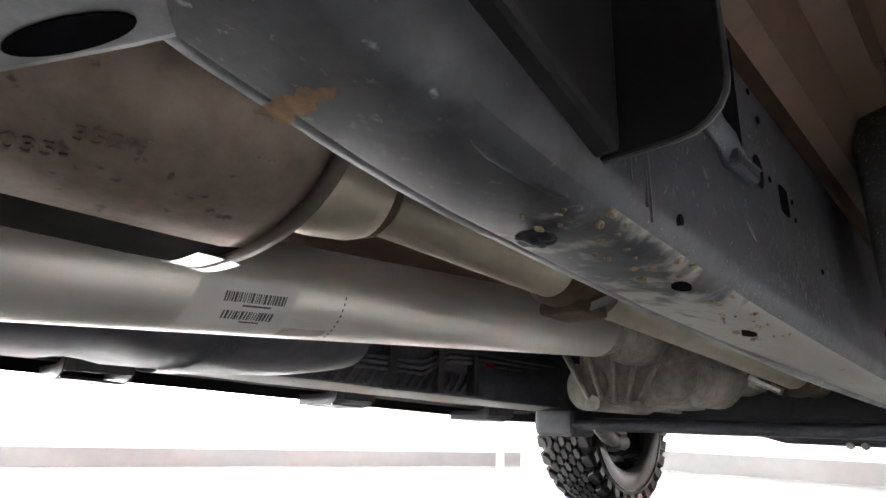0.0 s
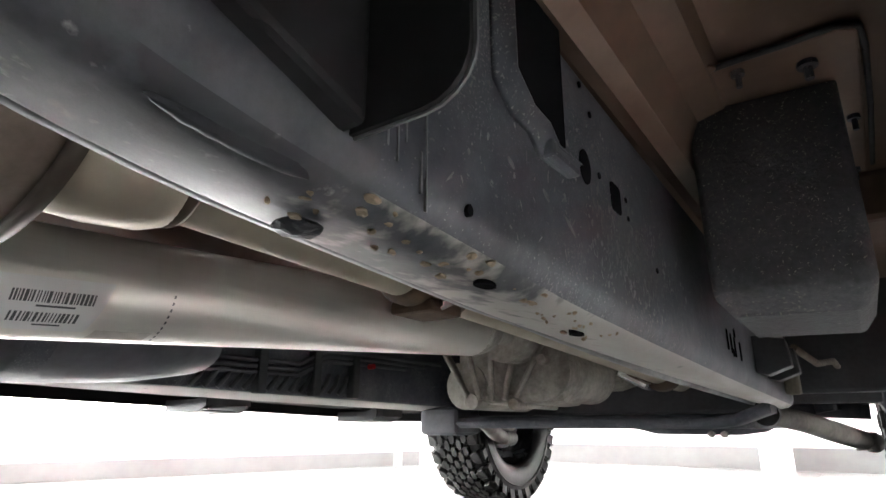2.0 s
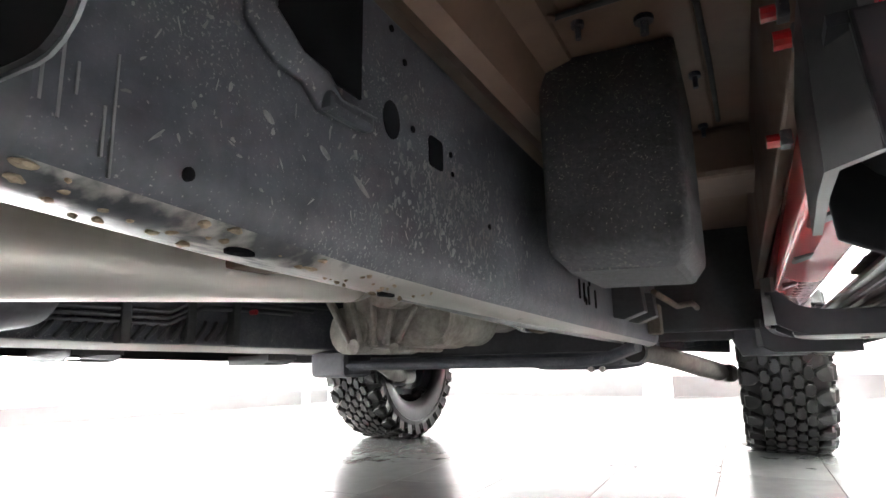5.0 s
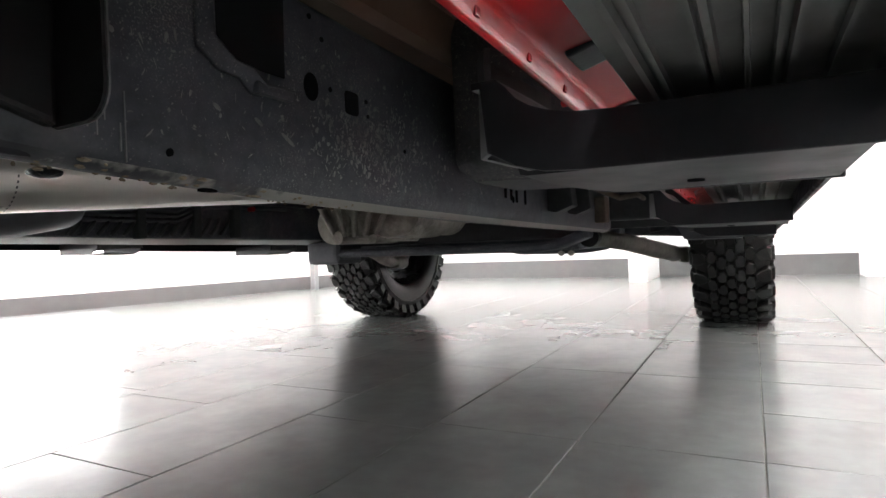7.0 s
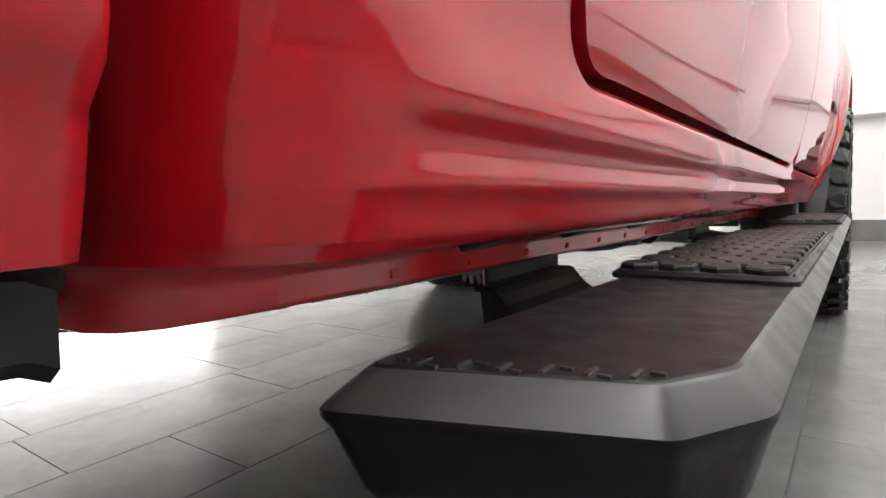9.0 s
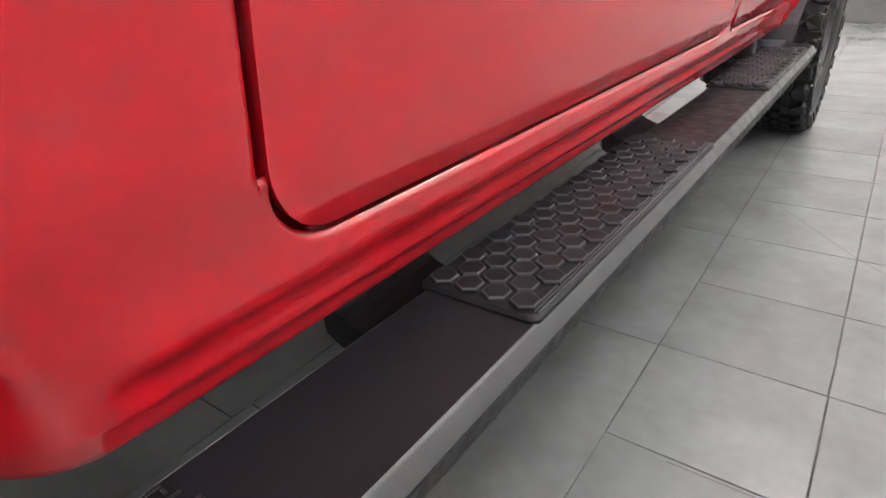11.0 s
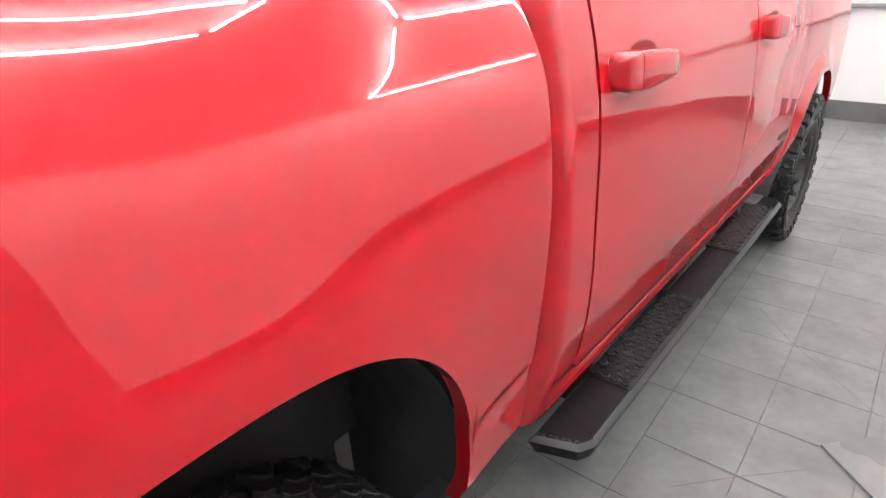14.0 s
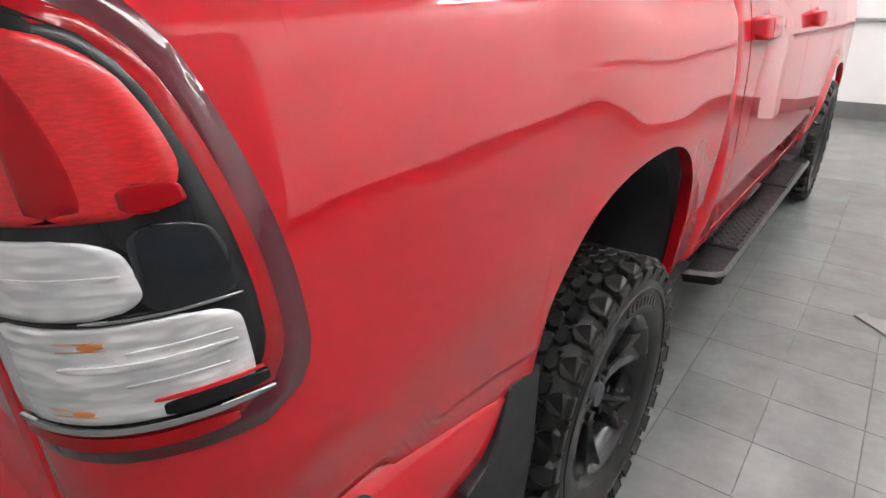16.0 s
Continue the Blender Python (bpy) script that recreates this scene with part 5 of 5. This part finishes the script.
# front suspension
for side in (1, -1):
    tube("control_arm", [(side * 0.5, 2.78, 0.4), (side * 0.58, 3.0, 0.375), (side * 0.66, 3.2, 0.34), (side * 0.72, 3.38, 0.315), (side * 0.74, 3.5, 0.31)], [0.028, 0.032, 0.034, 0.032, 0.036], SUSP, truck, 16)
    cyl("ball_joint", (side * 0.72, 3.37, 0.285), (side * 0.72, 3.37, 0.345), 0.034, SUSP, truck, 16)
    cyl("arm_bush", (side * 0.5, 2.74, 0.4), (side * 0.5, 2.84, 0.4), 0.035, RUBBER, truck, 16)
    tube("half_shaft", [(side * 0.2, 3.6, 0.45), (side * 0.75, 3.6, 0.42)], 0.03, FRAME, truck, 12)
    cyl("damper", (side * 0.62, 3.58, 0.42), (side * 0.55, 3.58, 0.85), 0.045, FRAME, truck, 16)
box("front_skid", (-0.47, 2.72, 0.358), (0.47, 4.2, 0.4), FRAME, truck, 0.012)
# plain black boxes added to block light behind the crossmember
box("engine_block", (-0.44, 2.9, 0.4), (0.44, 4.2, 1.1), BLACK, truck, 0.03)
box("underbody_shield", (-0.46, 2.66, 0.4), (0.5, 2.9, 0.74), BLACK, truck, 0.01)
rings = [[(0.77, y, z), (0.795, y, z - 0.05), (0.97, y, z - 0.05), (0.985, y, z), (0.985, y, z + 0.025), (0.77, y, z + 0.025)] for y, z in ((2.86, 0.43), (2.9, 0.43), (2.98, 0.425), (3.05, 0.43))]
loft("tyre_deflector", rings, TANK, truck, smooth=False, label="dusty plastic air deflector ahead of the wheel")
rings = [[(x, 3.05 + 0.16 * u * u, z) for x in (0.72, 1.0 + 0.02 * u)] for u, z in ((0, 0.43), (0.4, 0.5), (0.8, 0.62), (1.0, 0.75))]
loft("front_liner_edge", [[(p[0], p[1], p[2]) for p in r] + [(p[0], p[1] + 0.015, p[2]) for p in r[::-1]] for r in rings], BLACK, truck, smooth=False)

# ---- cab floor above ----
FLOOR_Z = 0.742
box("cab_floor_pan", (-0.86, 0.8, FLOOR_Z), (0.86, 3.1, FLOOR_Z + 0.015), PRIMER, truck, 0, label="brown primed cab floor pan")
rings = []
for y in (0.82, 1.0, 1.2, 1.4, 1.6, 2.0, 2.8):
    z = FLOOR_Z - 0.004
    rings.append([(0.55, y, z + 0.004), (0.565, y, z - 0.055), (0.585, y, z - 0.068), (0.605, y, z - 0.062), (0.625, y, z - 0.02), (0.655, y, z - 0.012), (0.665, y, z + 0.004)])
loft("floor_channel", rings, PRIMER, truck, closed=True, smooth=False, label="pressed channel in the cab floor")
# flanged cover plate and the felt-lined box below it
slab("cover_plate", [(0.578, 1.445), (0.622, 1.415), (0.68, 1.418), (0.772, 1.413), (0.79, 1.424), (0.797, 1.82), (0.6, 1.82)], "z", FLOOR_Z - 0.012, FLOOR_Z - 0.002, PRIMER, truck, 0.003)
tube("cover_seal", [(0.578, 1.437, FLOOR_Z - 0.01), (0.6, 1.424, FLOOR_Z - 0.01), (0.625, 1.412, FLOOR_Z - 0.01), (0.648, 1.417, FLOOR_Z - 0.01), (0.686, 1.414, FLOOR_Z - 0.01), (0.732, 1.413, FLOOR_Z - 0.01), (0.772, 1.408, FLOOR_Z - 0.01), (0.79, 1.419, FLOOR_Z - 0.01), (0.795, 1.46, FLOOR_Z - 0.01), (0.8, 1.6, FLOOR_Z - 0.01), (0.803, 1.8, FLOOR_Z - 0.01)], 0.0032, BLACK, truck, 8)
slab("seal_tab", ellipse(0.649, 1.409, 0.015, 0.009, 20), "z", FLOOR_Z - 0.0145, FLOOR_Z - 0.011, PRIMER, truck, 0.001)
cyl("tab_hole", (0.649, 1.409, FLOOR_Z - 0.0155), (0.649, 1.409, FLOOR_Z - 0.0135), 0.006, HOLE, truck, 14)
for x, y, r in ((0.681, 1.432, 0.007), (0.744, 1.456, 0.01), (0.782, 1.615, 0.007), (0.781, 1.8, 0.007)):
    cyl("cover_bolt", (x, y, FLOOR_Z - 0.032), (x, y, FLOOR_Z - 0.01), r * 0.45, FRAME, truck, 8)
    cyl("bolt_washer", (x, y, FLOOR_Z - 0.018), (x, y, FLOOR_Z - 0.0125), r, FRAME, truck, 12)
rings = []
for z, s, dy in ((0.733, 1.0, 0.0), (0.62, 0.995, 0.0), (0.53, 0.99, 0.0), (0.513, 0.985, 0.001), (0.506, 0.965, 0.006), (0.499, 0.9, 0.02), (0.488, 0.8, 0.04)):
    rings.append([(0.692 + (p[0] - 0.692) * s, 1.5 + dy + (p[1] - 1.5) * s, z + (0.01 * math.sin(p[0] * 40))) for p in rounded((0.612, 1.5), (0.768, 1.74), 0.011, 6)])
felt = loft("felt_box", rings, FELT, truck, label="black felt-lined box, bristly with dirt underneath")
rnd = random.Random(21)
bm = bmesh.new()
for k in range(1900):
    u, v = rnd.random(), rnd.random()
    if k % 3:
        p = Vector((0.622 + 0.137 * u, 1.512 + 0.19 * v, 0.506 - 0.014 * v + 0.004 * abs(2 * u - 1)))
        d = Vector((rnd.uniform(-1, 1), rnd.uniform(-1, 1), -0.45))
    else:
        p = Vector((0.62 + 0.14 * u, 1.4995, 0.515 + 0.21 * v))
        d = Vector((rnd.uniform(-1, 1), -0.4, rnd.uniform(-1, 0.3)))
    d.normalize()
    s = d.cross(Vector((0.3, 0.2, 0.9))).normalized() * 0.0006
    L = rnd.uniform(0.004, 0.009) if k % 3 else rnd.uniform(0.002, 0.0045)
    a, b, c = bm.verts.new(p - s), bm.verts.new(p + s), bm.verts.new(p + d * L)
    bm.faces.new((a, b, c))
tagged(part("fibre", bm, FIBRE, truck, "pale loose fibres on the felt"), kind="stuff")
# red studs and brackets on the inner sill
for y, z in ((1.192, 0.54), (1.24, 0.582), (1.323, 0.53)):
    cyl("red_stud", (0.83, y, z), (0.846, y, z), 0.005, RED_UNDER, truck, 10)
    box("stud_bracket", (0.838, y - 0.006, z - 0.006), (0.846, y + 0.006, z + 0.006), FRAME, truck, 0.002)
box("inner_sill_wall", (0.845, 0.8, 0.56), (0.86, 3.0, FLOOR_Z), PRIMER, truck, 0.003)
box("rear_closing_panel", (-0.86, 0.79, 0.6), (0.84, 0.81, FLOOR_Z), BLACK, truck, 0)
# black panel added to stop light showing through a gap
box("inner_splash_panel", (0.5, 2.77, 0.425), (0.78, 2.8, 0.76), BLACK, truck, 0.006)
box("floor_crossbar", (0.58, 1.85, 0.66), (0.86, 2.0, FLOOR_Z), PRIMER, truck, 0.01)
box("wheelhouse_wall", (0.58, 2.7, 0.45), (0.95, 2.75, 0.8), BLACK, truck, 0.01)


# ---- running boards ----
BY0, BY1 = 0.817, 3.105
PLAN = [(0.931, BY0, 0.012), (0.931, BY1, 0.012), (1.057, BY1 - 0.045, 0.006), (1.081, BY1 - 0.088, 0.008), (1.081, BY0 + 0.088, 0.008), (1.057, BY0 + 0.045, 0.006)]


def board_z(y):
    return 0.509 - 0.0285 * (y - 0.825)


def board_outline(e, plan=PLAN):
    """Plan of the board with its slanting ends, drawn in by e, corners rounded."""
    n = len(plan)
    lines = []
    for i in range(n):
        p, q = Vector(plan[i][:2]), Vector(plan[(i + 1) % n][:2])
        d = (q - p).normalized()
        lines.append((p + Vector((d.y, -d.x)) * e, d))
    corners = []
    for i in range(n):
        (p, d), (q, f) = lines[i - 1], lines[i]
        k = (q - p).cross(f) / d.cross(f)
        corners.append(p + d * k)
    out = []
    for i in range(n):
        c, r = corners[i], plan[i][2]
        a = c + (corners[i - 1] - c).normalized() * r
        b = c + (corners[(i + 1) % n] - c).normalized() * r
        for k in range(5):
            u = k / 4
            out.append(a * (1 - u) ** 2 + c * 2 * u * (1 - u) + b * u * u)
    return out


def board_loft(name, layers, side, parent, plan=PLAN, label="", sharp=40):
    rings = [[(side * p.x, p.y, board_z(p.y) + dz) for p in board_outline(e, plan)] for e, dz in layers]
    return sharpen(loft(name, rings, BOARD, parent, smooth=True, label=label), sharp)


def running_board(side):
    b = new("running_board")
    b.parent = truck
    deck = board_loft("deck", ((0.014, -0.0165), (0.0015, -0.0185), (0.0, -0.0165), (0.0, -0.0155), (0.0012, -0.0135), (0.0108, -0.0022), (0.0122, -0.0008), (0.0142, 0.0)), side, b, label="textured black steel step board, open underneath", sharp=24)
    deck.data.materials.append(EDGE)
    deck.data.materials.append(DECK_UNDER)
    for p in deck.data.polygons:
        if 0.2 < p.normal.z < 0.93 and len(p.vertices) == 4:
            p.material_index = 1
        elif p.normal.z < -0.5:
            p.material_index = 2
    # deep end caps and the outer skirt
    for y0, y1, back in ((BY0, BY0 + 0.075, True), (BY1 - 0.075, BY1, False)):
        if back:
            plan = [(0.931, BY0, 0.012), (0.931, y1 - 0.02, 0.006), (1.081, y1 + 0.075, 0.004), (1.081, BY0 + 0.088, 0.008), (1.057, BY0 + 0.045, 0.006)]
        else:
            plan = [(0.931, y0 + 0.02, 0.006), (0.931, BY1, 0.012), (1.057, BY1 - 0.045, 0.006), (1.081, BY1 - 0.088, 0.008), (1.081, y0 - 0.075, 0.004)]
        board_loft("end_cap", ((0.0, -0.0165), (0.0, -0.019), (0.0025, -0.024), (0.009, -0.05), (0.0115, -0.0555), (0.017, -0.058)), side, b, plan, "moulded black end cap")
    rings = []
    for y in (BY0 + 0.12, 1.5, 2.3, BY1 - 0.12):
        z = board_z(y)
        rings.append([(side * x, y, z + dz) for x, dz in ((1.0802, -0.0175), (1.078, -0.024), (1.0715, -0.05), (1.069, -0.0555), (1.064, -0.056), (1.061, -0.053), (1.066, -0.02))])
    loft("outer_skirt", rings, BOARD, b, smooth=False)
    # thin pressed ribs on the underside
    for k, x in enumerate((0.947, 0.956, 0.978, 0.984, 1.0, 1.014, 1.022, 1.042)):
        v = []
        w = 0.0018 if k % 3 else 0.003
        for y in (BY0 + 0.09, BY1 - 0.09):
            zz = board_z(y) - 0.0185
            v += [(side * (x - w), y, zz), (side * (x + w), y, zz), (side * (x + w * 0.6), y, zz - 0.005), (side * (x - w * 0.6), y, zz - 0.005)]
        obj("underside_rib", v, [(0, 1, 2, 3), (7, 6, 5, 4), (0, 4, 5, 1), (1, 5, 6, 2), (2, 6, 7, 3), (3, 7, 4, 0)], DECK_UNDER, b)
    # hanging arms: folded channels open below, with a bent plate at the inner end
    top = [(0.842, -0.008), (0.854, -0.008), (0.8605, -0.014), (0.867, -0.022), (0.876, -0.028), (0.888, -0.0325), (0.905, -0.036), (0.93, -0.0375), (1.06, -0.0375)]
    low = [(1.06, -0.0735), (0.91, -0.0725), (0.884, -0.071), (0.866, -0.066), (0.846, -0.0555)]
    for yb in (1.085, 1.845, 2.6):
        z = board_z(yb)
        for y, dx, dz in ((yb, 0.0, 0.0), (yb + 0.15, 0.005, -0.004)):
            slab("arm_plate", [(side * (p + dx * (p < 0.9)), z + q + (dz if q < -0.05 else 0.0)) for p, q in top + low], "y", y, y + 0.005, ARM, b, 0.0014, label="black folded steel arm")
        rings = [[(side * (p + dx * (p < 0.9)), y, z + q - t) for y, dx, t in ((yb + 0.001, 0.0, 0.0), (yb + 0.154, 0.005, 0.0), (yb + 0.154, 0.005, 0.0045), (yb + 0.001, 0.0, 0.0045))] for p, q in [(0.836, -0.008)] + top[1:]]
        loft("arm_web", rings, ARM, b, smooth=False)
        rings = [[(side * (x + dx), y, z + q) for q, dx in ((-0.056, 0.0), (0.0145, 0.0), (0.0145, 0.0045), (-0.056, 0.0045))] for x, y in ((0.8455, yb + 0.003), (0.832, yb + 0.022), (0.8335, yb + 0.06), (0.84, yb + 0.153))]
        loft("arm_end", rings, ARM_END, b, smooth=False, label="bent end plate bolted under the sill")
        rings = []
        for u in range(15):
            y = yb + 0.004 + 0.147 * u / 14
            zz = z - 0.0725 - 0.004 * u / 14
            e = 0.866 + 0.05 * (1 - math.sqrt(max(0, 1 - (u / 14.3) ** 2)))
            rings.append([(side * e, y, zz + 0.0055), (side * (e + 0.0015), y, zz + 0.001), (side * (e + 0.005), y, zz), (side * 1.056, y, zz), (side * 1.056, y, zz + 0.003), (side * (e + 0.007), y, zz + 0.003)])
        loft("lower_web", rings, ARM, b, smooth=False)
        cyl("web_hole", (side * 0.965, yb + 0.1, z - 0.0765), (side * 0.965, yb + 0.1, z - 0.072), 0.006, HOLE, b, 14)
    if side < 0:
        return b
    # raised maker's letters, not readable: plain bars, their glint put into the colour
    for k in range(7):
        x = 0.9475 + 0.0152 * k
        y = BY0 + 0.021 + 0.36 * (x - 0.945)
        for dx, dy, w, d in ((0.0, 0.0, 0.0022, 0.0105), (0.0045, 0.0008 if k % 2 else 0.008, 0.0055, 0.0024)):
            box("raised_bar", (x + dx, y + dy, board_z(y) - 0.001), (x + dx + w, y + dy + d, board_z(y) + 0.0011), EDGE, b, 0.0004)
    # tread pads of hexagons
    for y0, y1 in ((1.143, 1.78), (2.25, 2.9)):
        x0, x1 = 0.933, 1.0705
        out = rounded((x0, y0), (x1, y1), 0.012)
        n = len(out)
        rings = []
        for e, dz in ((0.0, -0.001), (0.0, 0.003), (0.004, 0.006)):
            ring = []
            for x, y in out:
                cx, cy = (x0 + x1) / 2, (y0 + y1) / 2
                x2, y2 = x - math.copysign(e, x - cx), y - math.copysign(e, y - cy)
                ring.append((x2, y2, board_z(y2) + dz))
            rings.append(ring)
        loft("tread_pad", rings, PAD, b, smooth=False, label="black rubber tread pad of raised hexagons")
        vs, fs = [], []
        rr, pitch = 0.0158, 0.0316
        rows = int((y1 - y0 - 0.042) / (pitch * 0.866)) + 1
        for r in range(rows):
            y = y0 + 0.022 + r * pitch * 0.866
            for c in range(5):
                x = x0 + 0.0195 + c * pitch + (pitch / 2 if r % 2 else 0)
                if x > x1 - 0.02:
                    continue
                k = len(vs)
                for q, dz in ((1.04, 0.0055), (0.97, 0.0095), (0.9, 0.0115), (0.84, 0.0114)):
                    for h in range(6):
                        a = math.pi / 6 + h * math.pi / 3
                        vs.append((x + rr * q * math.cos(a), y + rr * q * math.sin(a), board_z(y) + dz))
                for l in range(3):
                    for h in range(6):
                        fs.append((k + l * 6 + h, k + l * 6 + (h + 1) % 6, k + (l + 1) * 6 + (h + 1) % 6, k + (l + 1) * 6 + h))
                fs.append(tuple(k + 18 + h for h in range(6)))
        # fine ribs along the outer rim
        for e in (0.0045, 0.0085, 0.0125):
            v = []
            for y in (y0 + 0.012, y1 - 0.012):
                v += [(x1 - e - 0.001, y, board_z(y) + 0.005), (x1 - e + 0.001, y, board_z(y) + 0.005), (x1 - e + 0.0004, y, board_z(y) + 0.0078), (x1 - e - 0.0004, y, board_z(y) + 0.0078)]
            obj("rim_rib", v, [(0, 1, 2, 3), (7, 6, 5, 4), (0, 4, 5, 1), (1, 5, 6, 2), (2, 6, 7, 3), (3, 7, 4, 0)], PAD_EDGE, b)
        studs = tagged(obj("hexagon_studs", vs, fs, PAD, b), kind="stuff")
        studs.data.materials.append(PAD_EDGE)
        # chamfers take the paler highlight rubber
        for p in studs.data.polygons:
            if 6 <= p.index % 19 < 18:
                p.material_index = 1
    return b


for side in (1, -1):
    running_board(side)
# plugs under the sill
for y in (1.0, 1.17, 1.36, 1.56, 1.8, 2.1):
    z = 0.548 + rake(y)
    bm = bmesh.new()
    add_box(bm, (-0.013, -0.024, -0.0045), (0.013, 0.024, 0.0045), 0.004, Matrix.Translation((0.888, y + 0.028, z - 0.001)) @ Matrix.Rotation(-0.3, 4, "Y"), 3)
    part("sill_plug", bm, BLACK, truck, "", True)
rings = []
for y in frange(0.858, 3.1, 30):
    z = rake(y)
    rings.append([(px, y, pz + z) for px, pz in ((float(SILL_X[0]) - 0.0005, 0.5535), (0.93, 0.552), (0.9, 0.549), (0.873, 0.5435), (0.867, 0.5415), (0.863, 0.538), (0.86, 0.5245), (0.858, 0.521), (0.855, 0.5225), (0.853, 0.562))])
loft("sill_flange", rings, RED_UNDER, truck, closed=False)
# the cab's lower rear corner turns in behind the gap
rings = []
for xo, yo, xf, yf in ((0.9425, 0.862, 0.859, 0.862), (0.9425, 0.825, 0.857, 0.825), (0.92, 0.796, 0.854, 0.803), (0.885, 0.778, 0.845, 0.788), (0.845, 0.768, 0.83, 0.78), (0.79, 0.766, 0.79, 0.778)):
    rings.append([(px, py, pz + rake(py)) for px, py, pz in ((xo, yo, 0.5535), (xo * 0.5 + xf * 0.5, yo * 0.5 + yf * 0.5, 0.5495), (xf + 0.012, yf - 0.001, 0.543), (xf + 0.004, yf, 0.537), (xf + 0.001, yf, 0.5215), (xf - 0.0012, yf + 0.0012, 0.5205), (xf - 0.005, yf + 0.005, 0.56))])
loft("cab_corner_base", rings, RED_UNDER, truck, closed=False, label="red painted lower rear corner of the cab")
slab("cab_back_panel", [(0.6, 0.53), (0.815, 0.53), (0.85, 0.56), (0.85, 0.75), (0.6, 0.75)], "y", 0.772, 0.776, BLACK, truck)
for k in range(22):
    y = 0.95 + 0.09 * k
    box("spot_weld", (0.855, y, 0.53 + rake(y) - 0.003), (0.8625, y + 0.007, 0.53 + rake(y) + 0.003), RED, truck, 0.001)

# ---- floor ----
tagged(box("floor", (-6.4, -4.2, -0.1), (4.3, 7.1, -0.006), GROUT, None, 0), kind="structure")
floor_ob = bpy.data.objects["floor"]
TX, TL, TS = 0.3185, 0.612, 0.306
OFF = {-2: 1.16, -1: 1.385, 0: 1.18, 1: 1.84, 2: 1.84}
near, far = [], []
for c in range(-24, 13):
    x0 = 0.051 + c * TX
    square = c >= 3
    ln = TS if square else TL
    off = 1.843 if square else OFF.get(c, 1.2 + 0.204 * (c % 3))
    for r in range(-22, 20):
        y0 = off + r * ln
        if x0 < -6.3 or x0 > 4.2 or y0 < -4.6 or y0 > 6.9:
            continue
        (near if (not square and -1.3 < x0 and 0.6 < y0 < 4.6) or (square and x0 < 1.9 and -0.2 < y0 < 4.2) else far).append((x0, y0, ln))


def tile_mesh(ln):
    bm = bmesh.new()
    add_box(bm, (0.0012, 0.0012, -0.008), (TX - 0.0012, ln - 0.0012, 0.0), 0, None)
    bmesh.ops.bevel(bm, geom=[e for e in bm.edges if all(v.co.z > -0.001 for v in e.verts)], offset=0.001, segments=1, affect="EDGES")
    me = bpy.data.meshes.new("tile")
    bm.to_mesh(me)
    bm.free()
    me.materials.append(TILE)
    return me


tile_me = {TL: tile_mesh(TL), TS: tile_mesh(TS)}
for x0, y0, ln in near:
    t = new("tile", tile_me[ln])
    t.parent = floor_ob
    t.location = (x0, y0, 0)
vs, fs = [], []
for x0, y0, ln in far:
    k = len(vs)
    g = 0.0015
    vs += [(x0 + g, y0 + g, 0), (x0 + TX - g, y0 + g, 0), (x0 + TX - g, y0 + ln - g, 0), (x0 + g, y0 + ln - g, 0), (x0 + g, y0 + g, -0.008), (x0 + TX - g, y0 + g, -0.008), (x0 + TX - g, y0 + ln - g, -0.008), (x0 + g, y0 + ln - g, -0.008)]
    fs += [(k, k + 1, k + 2, k + 3)] + [(k + i, k + 4 + i, k + 4 + (i + 1) % 4, k + (i + 1) % 4) for i in range(4)]
t = obj("far_tiles", vs, fs, TILE, floor_ob)
tagged(t, kind="stuff")

# saw cuts running slantwise over the tiles
for p, q in (((1.328, 1.529), (1.12, 1.526)), ((1.328, 1.529), (1.17, 1.36)), ((1.328, 1.529), (1.62, 1.535)), ((1.328, 1.529), (1.505, 1.699)), ((1.09, 2.745), (1.326, 2.46)), ((1.326, 2.46), (1.76, 2.055)), ((0.75, 2.6), (1.25, 3.05)), ((0.7, 3.0), (1.0, 2.62)), ((0.64, 0.9), (0.735, 0.955)), ((0.655, 0.95), (0.715, 0.895)), ((0.645, 0.88), (0.73, 0.98)), ((0.66, 0.925), (0.78, 0.93))):
    p, q = Vector((*p, 0)), Vector((*q, 0))
    n = (q - p).cross(Vector((0, 0, 1))).normalized() * 0.0011
    up = Vector((0, 0, 0.0004))
    obj("saw_cut", [p - n + up, q - n + up, q + n + up, p + n + up], [(0, 1, 2, 3)], CUT, floor_ob)
# a loose tile lying across the floor
lt = thing("loose_tile", "loose pale grey floor tile lying askew on the floor", "tile")
lt.location = (1.525, 1.847, 0)
d = Vector((0.235, -0.22, 0))
e = Vector((0.215, 0.225, 0)) * 1.45
d = d * 1.35
bm = bmesh.new()
lo = [bm.verts.new(v + Vector((0, 0, 0.001))) for v in (Vector((0, 0, 0)), d, d + e, e)]
hi = [bm.verts.new(v.co + Vector((0, 0, 0.009))) for v in lo]
bm.faces.new(lo)
bm.faces.new(hi)
for i in range(4):
    bm.faces.new((lo[i], lo[(i + 1) % 4], hi[(i + 1) % 4], hi[i]))
bmesh.ops.recalc_face_normals(bm, faces=bm.faces)
bmesh.ops.bevel(bm, geom=bm.edges[:], offset=0.0012, segments=1, affect="EDGES")
part("slab", bm, PLATE, lt)
